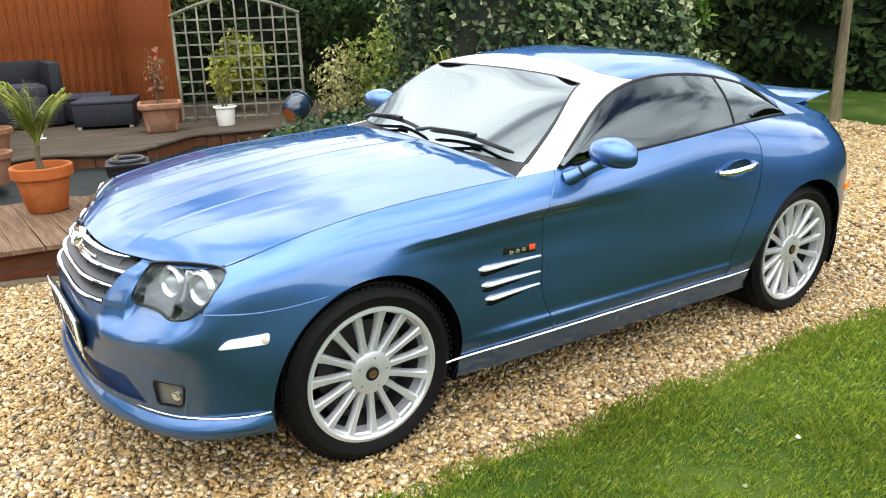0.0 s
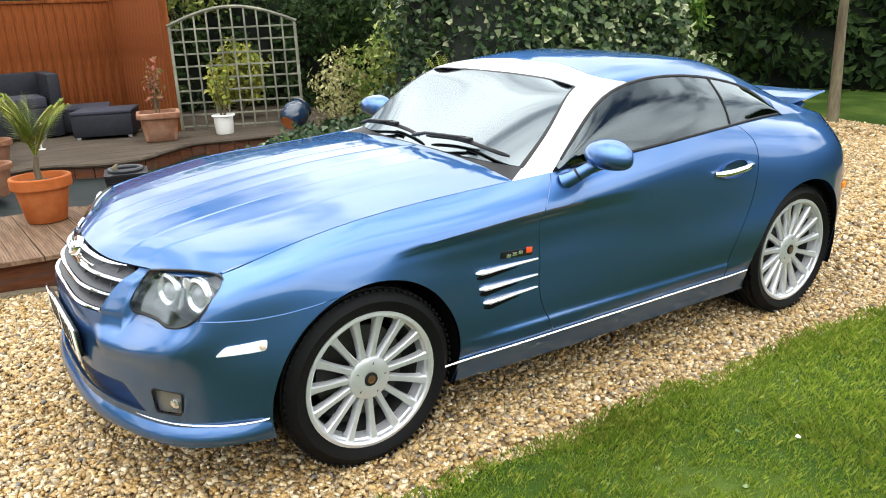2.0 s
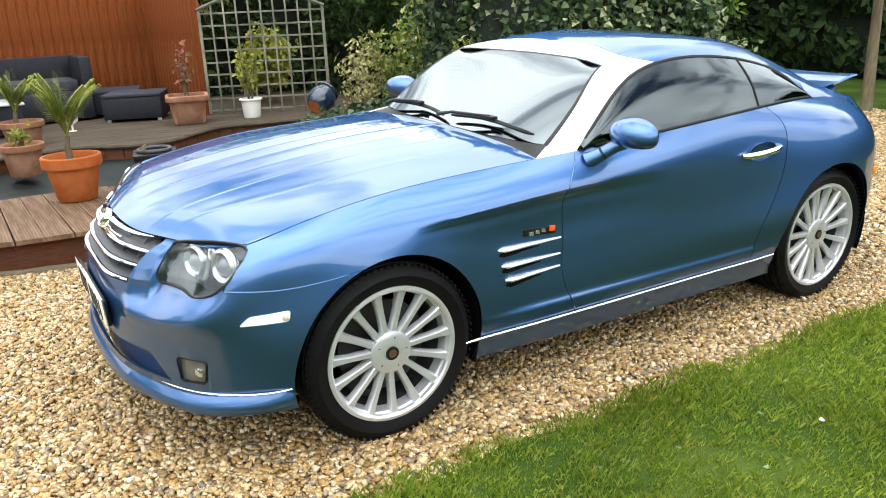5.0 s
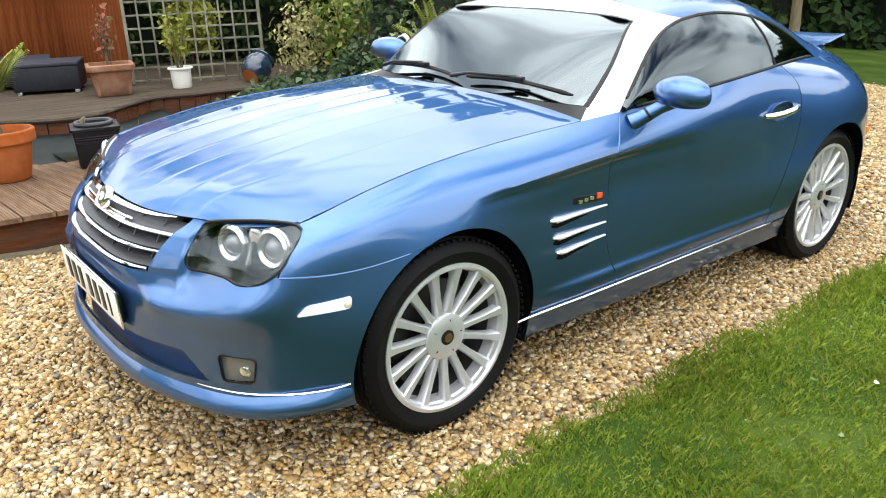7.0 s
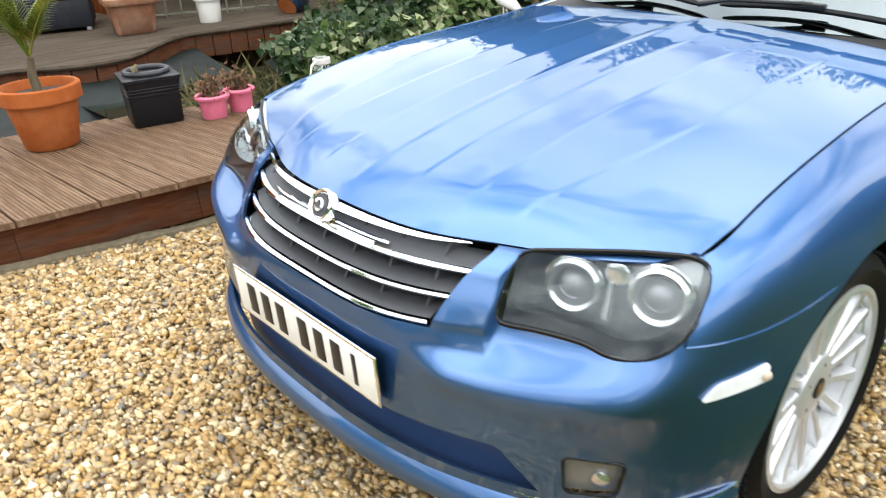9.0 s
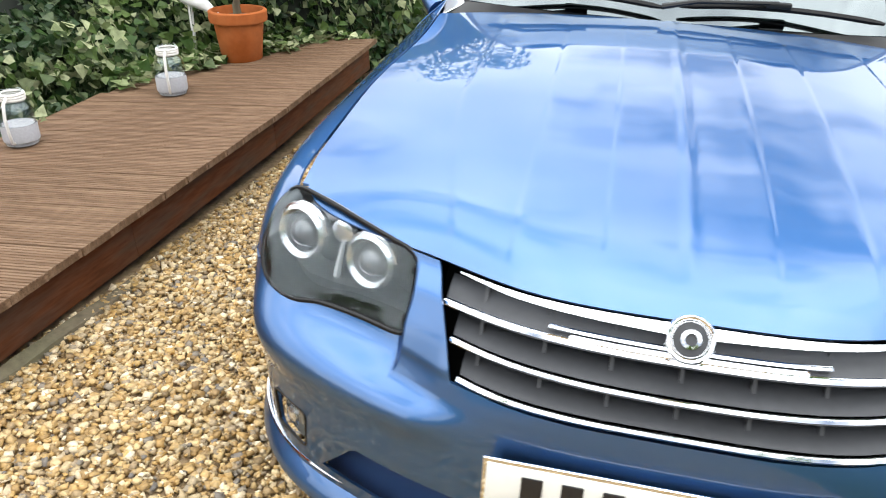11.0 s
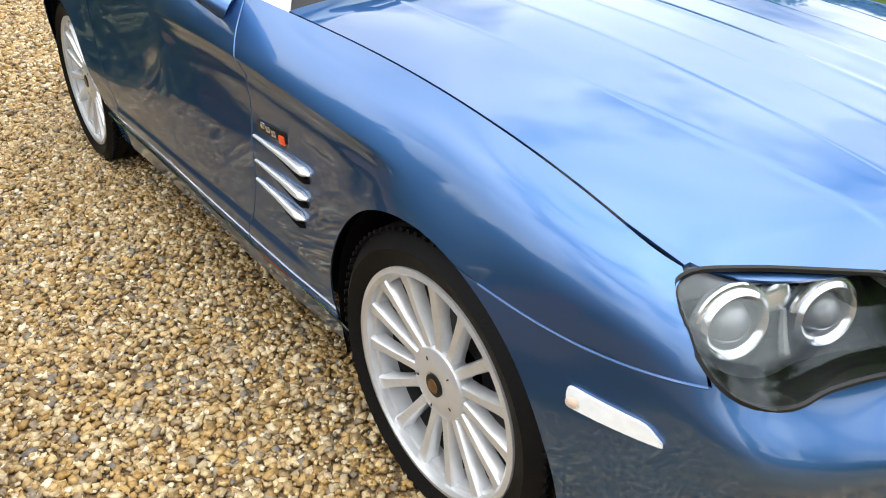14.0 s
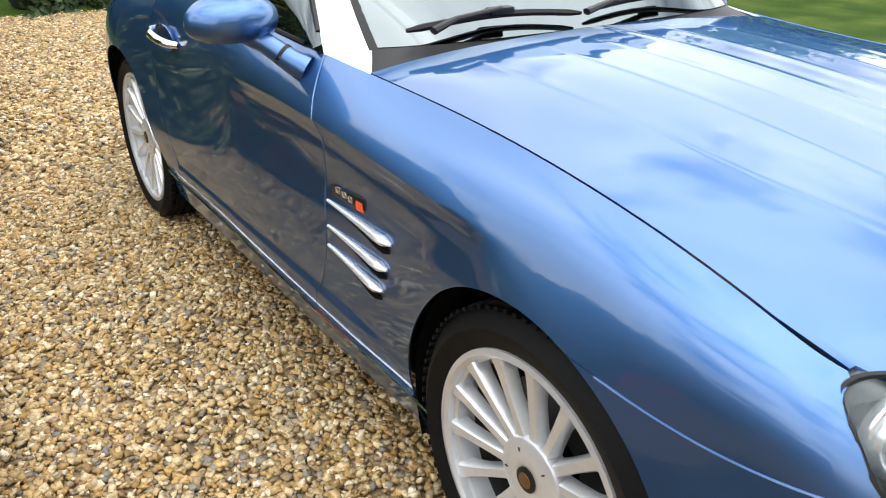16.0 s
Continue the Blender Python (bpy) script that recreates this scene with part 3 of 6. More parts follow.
for f, side in zip(SIDES, (1, -1)):
    gut = hermite(G3, spread(0.1, 16, 3, 16, 7))
    belt_u = np.interp(gut[:, 0][::-1], hermite(R0, spread(6.9, 100, 10.5), True)[::-1, 0], spread(6.9, 100, 10.5)[::-1])[::-1]
    belt = hermite(R0, belt_u, True)
    mid = (gut + belt) / 2 + [0, .022, 0]
    g = np.stack([hermite(r, np.linspace(0, 2, 11)) for r in np.stack([belt, mid, gut], 1)])
    split = int(np.argmin(np.abs(gut[:, 0] + 1.93)))
    panel("side_window", [f(g[:split + 1])], SIDE_GLASS, car, [], .004, "tinted door window")
    panel("quarter_window", [f(g[split:])], SIDE_GLASS, car, [], .004, "tinted rear quarter window")
    bm = bmesh.new()
    tube(bm, f(hermite(G3, spread(0.3, 20, 6.95)) + [0, .004, -.006]), .008, 6)
    tube(bm, f(belt[2:-1] + [0, .001, .004]), .006, 6)
    tube(bm, f(g[split] + [0, .001, 0]), .0045, 6)
    part("window_seal", bm, BLACK, car)
    # shoulder between quarter window and tail
    ga = hermite(G3, spread(5.9, 14, 7))
    tail_low = hermite(R0, spread(10.05, 16, 12.9), True)
    tail_top = np.stack([hermite(G2, np.interp(tail_low[:, 0], hermite(G2, spread(5.5, 40, 7))[::-1, 0], spread(5.5, 40, 7)[::-1])) for _ in (0,)])[0]
    cols = np.stack([hermite(np.stack([a, (a + b) / 2 + [0, .005, .012], b]), np.linspace(0, 2, 9)) for a, b in zip(tail_top, tail_low)])
    panel("rear_shoulder", [f(cols)], PAINT, car, [], .006)
bm = bmesh.new()
tail_g = np.stack([np.stack([np.linspace(0, 1, 9)[:, None] * (hermite(R0, [u], True)[0] - p) + p for p in [hermite(G2, [7])[0] * [1, 0, 1] + [0, y, 0]]])[0] for u, y in zip(np.linspace(13, 12.2, 7), np.linspace(0, .44, 7))])
sheet(bm, tail_g)
sheet(bm, mirror(tail_g))
part("tailgate", bm, PAINT, car)

# Cowl: black under the wipers, silver pillar feet at its ends.
rim_b = np.linspace(0, .985, 30)
edge_end = float(np.interp(.743, -EDGE_X, EDGE_Y))
rim_x = -.66 + .025 * rim_b**3 - .02
foot = np.stack([rim_x, rim_b * edge_end, hood_height(rim_x, rim_b * edge_end) - .014], 1)
head = top(np.array([0.05]), np.linspace(0, 2.0, 30))[0]
panel("cowl", both(np.stack([foot, head + [0, 0, -.006]])), BLACK, car, [], .004)
toe = np.stack([foot[-1] + [0, .002, .010], foot[-1] + [-.10, .010, .006], np.array(G3[0]) + [0, .0, -.006]])
shin = top(np.array([0.0]), np.array([1.98, 2.5, 3.0]))[0]
for f in SIDES:
    panel("windscreen_frame_foot", [f(np.stack([hermite(toe, np.linspace(0, 2, 9)), hermite(shin, np.linspace(0, 2, 9))]))], SILVER, car, [], .004)

# Dark core, added to block light behind the panels: floor pan, engine bay, boot.
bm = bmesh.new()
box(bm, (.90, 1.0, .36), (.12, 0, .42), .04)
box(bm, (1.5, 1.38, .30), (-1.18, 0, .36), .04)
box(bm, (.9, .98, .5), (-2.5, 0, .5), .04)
part("dark_core", bm, DARK, car)
bm = bmesh.new()
box(bm, (.30, 1.20, .10), (-.88, 0, .80), .04)
box(bm, (.22, 1.25, .30), (-.80, 0, .66), .04)
part("dashboard", bm, LEATHER, car)
for side in (1, -1):
    seat = bmesh.new()
    box(seat, (.5, .48, .16), (-1.5, .36 * side, .55), .05)
    box(seat, (.14, .48, .55), (-1.80, .36 * side, .83), .06, Euler((0, radians(-16), 0)).to_matrix())
    box(seat, (.10, .26, .16), (-1.90, .36 * side, 1.13), .04, Euler((0, radians(-10), 0)).to_matrix())
    part("seat", seat, LEATHER, car, "dark leather bucket seat")
bm = bmesh.new()
ring = [Vector((0, .18 * math.cos(a), .18 * math.sin(a))) for a in np.linspace(0, 2 * math.pi, 33)]
tilt = pose(-1.10, -.36, .86, 0, -24, 0)
tube(bm, [tilt @ p for p in ring], .014, 8)
for a in (0, 2.6, 5.2):
    tube(bm, [tilt @ Vector((0, 0, 0)), tilt @ Vector((0, .17 * math.cos(a), .17 * math.sin(a)))], .016, 6)
part("steering_wheel", bm, LEATHER, car)

# ---- wheels ----
def wheel(name, rim, tyre_r, width, m, label):
    """Built with its axle along local z, outer face towards +z, at the hub."""
    w = new(name)
    w.parent, w.matrix_local = car, m
    tagged(w, label)
    tyre = bmesh.new()
    h = width / 2
    prof = [(rim - .012, -h + .02), (rim + .012, -h + .004), ((rim + tyre_r) / 2, -h - .004), (tyre_r - .02, -h + .008), (tyre_r - .006, -h + .022)]
    for k in range(5):
        a, b = -h + .03 + k * (width - .06) / 5, -h + .03 + (k + 1) * (width - .06) / 5
        prof += [(tyre_r, a + .003), (tyre_r, b - .006), (tyre_r - .007, b - .005), (tyre_r - .007, b + .001)]
    prof += [(tyre_r - .006, h - .022), (tyre_r - .02, h - .008), ((rim + tyre_r) / 2, h + .004), (rim + .012, h - .004), (rim - .012, h - .02)]
    lathe(tyre, prof + prof[:1], 72, caps=False)
    tyre_ob = part("tyre", tyre, RUBBER, w, "black low-profile tyre")
    blocks = bmesh.new()
    for k in range(80):
        a = 2 * math.pi * k / 80
        for s in (-1, 1):
            box(blocks, (.007, .010, .026), ((tyre_r - .0082) * math.cos(a), (tyre_r - .0082) * math.sin(a), s * (h - .022)), 0,
                Matrix.Rotation(a, 3, "Z") @ Matrix.Rotation(s * radians(18), 3, "Y"))
    tagged(part("tread_block", blocks, RUBBER, tyre_ob), kind="stuff")
    face = h - .012
    bm = bmesh.new()
    lathe(bm, [(rim - .030, face - .052), (rim - .026, face - .034), (rim - .024, face - .016),
               (rim - .018, face - .012), (rim - .017, face + .002), (rim - .010, face + .008), (rim + .001, face + .006), (rim + .002, face - .004), (rim - .01, face - .012), (rim - .022, face - .05), (rim - .030, face - .052)], 96, caps=False)
    rim_ob = part("rim", bm, ALLOY, w, "silver alloy rim")
    # Inner barrel, coloured dark for the shade deep in the wheel.
    bm = bmesh.new()
    lathe(bm, [(rim - .03, -h + .01), (rim - .004, -h + .008), (rim - .004, -h + .02), (rim - .03, -h + .05), (rim - .031, face - .052), (rim - .020, face - .053), (rim - .022, -h + .05), (rim - .03, -h + .01)], 64, caps=False)
    part("barrel", bm, BARREL, rim_ob, "inner barrel in dark grey that holds the shade behind the spokes")
    for k in range(15):
        a = 2 * math.pi * (k + .5) / 15
        bm = bmesh.new()
        d, t = Vector((math.cos(a), math.sin(a), 0)), Vector((-math.sin(a), math.cos(a), 0))
        rows = []
        for r, half, z, thick in ((.062, .0125, face - .020, .030), (.10, .0105, face - .017, .028), (.15, .0105, face - .012, .026),
                                  (rim - .045, .0125, face - .008, .028), (rim - .016, .0165, face - .004, .034)):
            c = d * r
            rows.append([bm.verts.new(c + t * x + Vector((0, 0, y))) for x, y in
                         ((-half * 1.15, z - thick), (-half, z - .004), (-half * .72, z), (half * .72, z), (half, z - .004), (half * 1.15, z - thick))])
        for p, q in zip(rows, rows[1:]):
            for j in range(6):
                bm.faces.new((p[j], p[(j + 1) % 6], q[(j + 1) % 6], q[j]))
        bm.faces.new(rows[0])
        bm.faces.new(rows[-1])
        part("spoke", bm, ALLOY, w)
    bm = bmesh.new()
    lathe(bm, [(.074, face - .05), (.078, face - .024), (.074, face - .015), (.064, face - .0105), (.046, face - .008), (.030, face - .0072), (.026, face - .0085), (.022, face - .010)], 48)
    hub = part("hub", bm, ALLOY, w)
    bm = bmesh.new()
    lathe(bm, [(.024, face - .012), (.024, face - .006), (.020, face - .0045), (.0005, face - .0045)], 32)
    part("centre_cap", bm, BLACK, hub, "dark centre cap with a bronze emblem")
    for k in range(5):
        a = 2 * math.pi * (k + .5) / 5
        bm = bmesh.new()
        box(bm, (.008, .003, .002), (.055 * math.cos(a), .055 * math.sin(a), face - .0085), .0006, Matrix.Rotation(a, 3, "Z"))
        part("cover_notch", bm, DISC, hub)
    bm = bmesh.new()
    lathe(bm, [(.015, face - .005), (.0145, face - .0032), (.011, face - .0026), (.010, face - .0034), (.0005, face - .0026)], 28)
    part("cap_emblem", bm, BRONZE, hub)
    bm = bmesh.new()
    lathe(bm, [(.05, -.01), (rim - .075, -.01), (rim - .075, .015), (.05, .015), (.05, -.01)], 48, caps=False)
    part("brake_disc", bm, DISC, w)
    bm = bmesh.new()
    pts = [((rim - .085) * math.cos(a), (rim - .085) * math.sin(a), .004) for a in np.linspace(.35, 1.25, 9)]
    tube(bm, pts, .038, 8, 1.0)
    part("brake_caliper", bm, BLACK, w)
    bm = bmesh.new()
    lathe(bm, [(.04, -h + .03), (rim - .035, -h + .03), (rim - .035, -h + .025), (.04, -h + .025), (.04, -h + .03)], 32, caps=False)
    part("brake_shield", bm, DARK, w)
    return w


for x, r_rim, r_tyre, width, z in ((0, .240, .318, .225, .318), (-2.4, .257, .330, .255, .330)):
    for side in (1, -1):
        turn = pose(x, side * (.788 - width / 2 - (0 if x == 0 else .012)), z, -90 * side, 0, 0) @ pose(0, 0, 0, 0, 0, 7)
        wheel("wheel", r_rim, r_tyre, width, turn, "multi-spoke silver alloy wheel with black tyre")


# ---- lamps, grille, trim ----
def shrink(outline, k):
    c = sum((Vector(p) for p in outline), Vector()) / len(outline)
    return [c + (Vector(p) - c) * k for p in outline]


def facing(at, way):
    """A pose at a place whose z axis points along way."""
    return Matrix.Translation(at) @ Vector(way).to_track_quat("Z", "Y").to_matrix().to_4x4()


def patch(name, outline, way, mat, parent, us, vs, out, k=1.0, label="", side=1, thick=0.004):
    """The part of the body skin within an outline, lifted by out along way."""
    w = Vector(way).normalized()
    g = body(us, vs) + np.array(w) * out
    if side < 0:
        g, outline, w = mirror(g), across(outline), Vector((w.x, -w.y, w.z))
    return panel(name, [g], mat, parent, [prism([tuple(p) for p in shrink(outline, k)], w, .1, .1)], thick, label, keep=True)


side_us, side_vs = np.linspace(5.4, 7.3, 120), np.linspace(2, 4.6, 120)
side_skin = body(side_us, side_vs)


def side_y(x, z):
    """How far out the side skin lies there."""
    k = np.argmin((side_skin[..., 0] - x)**2 + (side_skin[..., 2] - z)**2)
    return float(side_skin[..., 1].ravel()[k])


for side in (1, -1):
    flip = (lambda p: Vector(p)) if side > 0 else (lambda p: Vector((p[0], -p[1], p[2])))
    way = flip(LAMP_WAY).normalized()
    lamp = new("headlight")
    lamp.parent = car
    tagged(lamp, "clear headlight with twin projectors in a grey housing")
    edge = [flip(p) for p in LAMP]
    bm = bmesh.new()
    rings = []
    for depth, k in ((-.002, 1.0), (-.03, .99), (-.068, .92)):
        rings.append([bm.verts.new(p + way * depth) for p in shrink(edge, k)])
    for a, b in zip(rings, rings[1:]):
        for j in range(len(a)):
            bm.faces.new((a[j], a[(j + 1) % len(a)], b[(j + 1) % len(a)], b[j]))
    bm.faces.new(rings[-1])
    lower = bm.copy()
    cut_at, cut_way = flip((.55, .6, .672)), flip((.25, .12, 1.0))
    for half, away in ((bm, False), (lower, True)):
        bmesh.ops.bisect_plane(half, geom=half.verts[:] + half.edges[:] + half.faces[:], plane_co=cut_at, plane_no=cut_way, clear_inner=not away, clear_outer=away)
    part("reflector_bowl", bm, HOUSING, lamp, "dull silver reflector bowl")
    part("housing", lower, BLACK, lamp, "black lower lamp housing")
    bm = bmesh.new()
    tube(bm, [flip(p) - way * .05 for p in ((.569, .600, .700), (.578, .604, .668), (.588, .606, .640))], [.004, .006, .008], 6)
    part("divider", bm, HOUSING, lamp)
    lens = patch("lens", LAMP, LAMP_WAY, LENS, lamp, spread(1.85, 26, 3.3), spread(0, 24, 3.4), .002, .985, "clear headlight cover", side)
    lens.visible_shadow = False
    bm = bmesh.new()
    tube(bm, [p - way * .001 for p in edge + edge[:1]], .0048, 6)
    part("gasket", bm, BLACK, lamp)
    for at, r in (((.537, .676, .696), .042), ((.583, .534, .681), .040)):
        c = flip(at) - way * .034
        m = facing(c, flip((.93, .33, .10)))
        bm = bmesh.new()
        lathe(bm, [(r + .010, -.02), (r + .010, .004), (r + .004, .010), (r, .008), (r * .80, -.002), (r * .78, -.02)], 40, m, caps=False)
        ring = part("projector_ring", bm, REFLECTOR, lamp, "bright projector surround")
        bm = bmesh.new()
        lathe(bm, [(r * .78, -.02), (r * .72, -.004), (r * .5, .008), (r * .28, .015), (.0004, .017)], 32, m)
        part("projector_lens", bm, LENS_BALL, ring)
        bm = bmesh.new()
        tube(bm, [m @ Vector(((r + .012) * math.cos(a), (r + .012) * math.sin(a), -.004)) for a in np.linspace(.2, math.pi - .2, 14)], .004, 6)
        part("reflector_hood", bm, REFLECTOR, lamp)
    m = facing(flip((.545, .597, .712)) - way * .035, flip((.93, .33, .1)))
    bm = bmesh.new()
    lathe(bm, [(.024, -.01), (.022, .002), (.014, .006), (.0004, .004)], 24, m)
    part("side_bulb", bm, REFLECTOR, lamp)
    bm = bmesh.new()
    low = [flip(p) - way * .045 for p in ((.625, .455, .626), (.612, .52, .634), (.60, .60, .636), (.585, .655, .640), (.548, .705, .655))]
    top_ = [p - way * .04 + Vector((0, 0, .020)) for p in low]
    sheet(bm, np.array([[list(p) for p in low], [list(p) for p in top_]]))
    part("lower_bezel", bm, BLACK, lamp)
    # fog lamp
    fog = patch("fog_lamp", FOG, (.75, .6, 0), SMOKE, car, spread(2.4, 16, 3.3), spread(4.1, 16, 5.1), -.014, 1.0, "smoked fog lamp pane", side)
    bm = bmesh.new()
    lathe(bm, [(.016, -.004), (.016, .003), (.010, .006), (.0004, .007)], 28, facing(flip((.612, .650, .362)) - Vector((.004, 0, 0)), flip((.8, .6, 0))))
    part("fog_reflector", bm, REFLECTOR, fog)
    bm = bmesh.new()
    loop = rounded([flip(p) for p in FOG], .015)
    tube(bm, loop + loop[:1], .0028, 6)
    part("fog_bezel", bm, BLACK, fog)
    # side indicator
    mark = patch("side_indicator", [tuple(p) for p in rounded(MARK, .012)], (.55, .83, 0), FROST, car, spread(3.3, 18, 4.4), spread(3.2, 14, 4.0), .006, 1.0, "clear white side indicator", side, .008)
    bm = bmesh.new()
    lathe(bm, [(.010, 0), (.008, .002), (.0003, .003)], 16, facing(flip((.378, .806, .548)), flip((.4, .9, 0))))
    part("amber_bulb", bm, AMBER_DIM, mark)
    # side vent strakes, near-black tubes as the shade behind them, and the badge
    for k, (zf, zr, xf, xr) in enumerate(((.606, .606, -.424, -.716), (.545, .545, -.438, -.714), (.490, .498, -.456, -.712))):
        n = 12
        line = [flip((xf + (xr - xf) * j / n, side_y(xf + (xr - xf) * j / n, zf) + .001 + .007 * (1 - j / n) * min(1, j / 2), zf + (zr - zf) * j / n)) for j in range(n + 1)]
        bm = bmesh.new()
        tube(bm, line, [.0045] + [.0145 - .0098 * j / n for j in range(1, n + 1)], 10, .8)
        part("vent_strake", bm, SILVER, car, "bright silver side vent strake")
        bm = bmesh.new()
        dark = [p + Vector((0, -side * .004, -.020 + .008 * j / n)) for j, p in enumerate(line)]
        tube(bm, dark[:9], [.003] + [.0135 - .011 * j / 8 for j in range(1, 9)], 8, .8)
        part("vent_shade", bm, DARK, car)
    bm = bmesh.new()
    box(bm, (.150, .008, .027), flip((-.615, side_y(-.615, .645) + .001, .645)), .003, Euler((0, radians(-4), 0)).to_matrix())
    badge = part("side_badge", bm, BLACK, car, "dark badge plate with pale bars and a red square")
    bm = bmesh.new()
    box(bm, (.028, .006, .021), flip((-.672 if side > 0 else -.560, side_y(-.615, .645) + .004, .6485 if side > 0 else .6415)), .002, Euler((0, radians(-4), 0)).to_matrix())
    part("red_square", bm, RED, badge)
    for k in range(3):
        bm = bmesh.new()
        box(bm, (.020, .005, .014), flip(((-.575 if side > 0 else -.600) - .028 * k, side_y(-.615, .645) + .004, .6425 + .002 * k + (0 if side > 0 else .002))), .001, Euler((0, radians(-4), 0)).to_matrix())
        part("pale_bar", bm, REFLECTOR, badge)
    # door mirror
    bm = bmesh.new()
    bmesh.ops.create_uvsphere(bm, u_segments=32, v_segments=20, radius=1)
    for v in bm.verts:
        p = v.co
        flat = .45 if p.x < 0 else 1.0
        v.co = Vector((p.x * .094 * flat, p.y * .112 * (1 - .10 * p.z), (abs(p.z)**.8 * (1 if p.z > 0 else -1)) * .056))
    bmesh.ops.transform(bm, matrix=Matrix.Translation(flip((-.985, .852, .980))) @ Matrix.Rotation(radians(-8 * side), 4, "Z"), verts=bm.verts)
    mir = part("door_mirror", bm, PAINT, car, "blue door mirror housing")
    bm = bmesh.new()
    tube(bm, [flip((-.862, .728, .868)), flip((-.885, .752, .885)), flip((-.935, .795, .925)), flip((-.965, .825, .945))], [.034, .028, .024, .026], 12)
    part("mirror_arm", bm, PAINT, mir)
    bm = bmesh.new()
    tube(bm, [flip((-.900, .764, .897)), flip((-.906, .769, .902))], [.0275, .0275], 12)
    part("mirror_joint", bm, BLACK, mir)
    bm = bmesh.new()
    lathe(bm, [(.001, .002), (.9, .002), (.95, 0), (.9, -.004), (.001, -.004)], 32)
    bmesh.ops.transform(bm, matrix=Matrix.Translation(flip((-1.0215, .856, .980))) @ Matrix.Rotation(radians(-90), 4, "Y") @ Matrix.Diagonal((.036, .066, 1, 1)), verts=bm.verts)
    part("mirror_glass", bm, CHROME, mir)
    # door handle in its cup
    grip = bmesh.new()
    tube(grip, [flip(p) for p in ((-1.728, .768, .797), (-1.742, .788, .799), (-1.80, .803, .804), (-1.88, .805, .811), (-1.945, .790, .817), (-1.965, .764, .819))],
         [.013, .016, .017, .017, .016, .013], 12, .85)
    part("door_handle", grip, CHROME, car, "chrome pull handle")
    bm = bmesh.new()
    handle_dip(side, 1.02)(bm)
    bmesh.ops.delete(bm, geom=[v for v in bm.verts if v.co.y * side > .778], context="VERTS")
    part("handle_cup", bm, PAINT, car, "scooped blue handle recess")
    # rear side marker
    bm = bmesh.new()
    box(bm, (.075, .012, .036), flip((-2.836, .742, .603)), .006, Euler((0, 0, radians(14 * side))).to_matrix())
    part("rear_side_marker", bm, AMBER, car, "amber rear side marker")
    # tail lamp
    bm = bmesh.new()
    box(bm, (.08, .20, .08), flip((-3.07, .40, .80)), .03, Euler((0, 0, radians(28 * side))).to_matrix())
    part("tail_lamp", bm, RED, car, "red tail lamp")
    # corner of the window frame
    bm = bmesh.new()
    sheet(bm, np.array([[list(flip(p)) for p in ((-.842, .700, .906), (-.90, .680, .950))], [list(flip(p)) for p in ((-.985, .706, .918), (-.985, .690, .950))]]))
    part("window_corner", bm, BLACK, car)

# Grille.
grille = new("grille")
grille.parent = car
tagged(grille, "dark grille with three chrome bars")
for v, ue in ((.92, 1.64), (2.02, 1.45), (2.97, 1.26)):
    us = np.linspace(-ue, ue, 61)
    line = skin(BODY, np.abs(us), np.array([v]))[:, 0]
    line[:, 1] *= np.sign(us) + (us == 0)
    line[:, 0] += .004
    bm = bmesh.new()
    tube(bm, line, .0085, 8, .75)
    part("chrome_bar", bm, CHROME, grille, "chrome grille bar")
    bm = bmesh.new()
    sheet(bm, np.stack([line + [-.004, 0, .004], line + [-.03, 0, .016], line + [-.06, 0, .020]]))
    part("slat", bm, TRIM_GREY, grille)
# Near-black backing sheet: the shade inside the grille, put in as colour.
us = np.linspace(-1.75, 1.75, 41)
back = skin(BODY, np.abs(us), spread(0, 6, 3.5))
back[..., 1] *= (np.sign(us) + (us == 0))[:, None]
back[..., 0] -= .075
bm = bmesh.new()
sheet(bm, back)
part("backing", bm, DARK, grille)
for y in (-.30, -.20, -.10, 0, .10, .20, .30):
    bm = bmesh.new()
    col = skin(BODY, np.array([abs(y) / .262]), spread(.15, 10, 3.2))[0]
    col[:, 1] = y
    sheet(bm, np.stack([col + [-.016, -.003, 0], col + [-.016, .003, 0], col + [-.07, .003, 0], col + [-.07, -.003, 0], col + [-.016, -.003, 0]]))
    part("divider", bm, TRIM_GREY, grille)

# Winged emblem along the hood's edge.
us = np.linspace(-1.55, 1.55, 61)
taper = np.interp(np.abs(us), (0, .25, 1.1, 1.55), (.32, .28, .17, .06))
wing = np.stack([skin(BODY, np.array([abs(u)]), np.linspace(.02, k, 5))[0] * [1, 1 if u >= 0 else -1, 1] for u, k in zip(us, taper)]) + [.010, 0, .004]
emblem = panel("winged_emblem", [wing], CHROME, car, [], .008, "chrome winged emblem on the hood edge")
for v, ue in ((.62, .75), (.78, .62)):
    us = np.linspace(-ue, ue, 31)
    line = skin(BODY, np.abs(us), np.array([v]))[:, 0] * np.stack([1 + 0 * us, np.sign(us) + (us == 0), 1 + 0 * us], 1) + [.006, 0, 0]
    bm = bmesh.new()
    tube(bm, line, .0042, 6)
    part("wing_feather", bm, CHROME, emblem)
at = Vector(on_body(0, .35)) + Vector((.020, 0, .010))
bm = bmesh.new()
lathe(bm, [(.035, -.012), (.035, .004), (.032, .008), (.028, .006), (.026, .002), (.0004, .003)], 40, facing(at, (.86, 0, .5)))
roundel = part("roundel", bm, CHROME, emblem)
bm = bmesh.new()
lathe(bm, [(.025, .002), (.024, .005), (.0004, .006)], 32, facing(at, (.86, 0, .5)))
disc = part("roundel_disc", bm, TRIM_GREY, roundel, "grey roundel centre")
bm = bmesh.new()
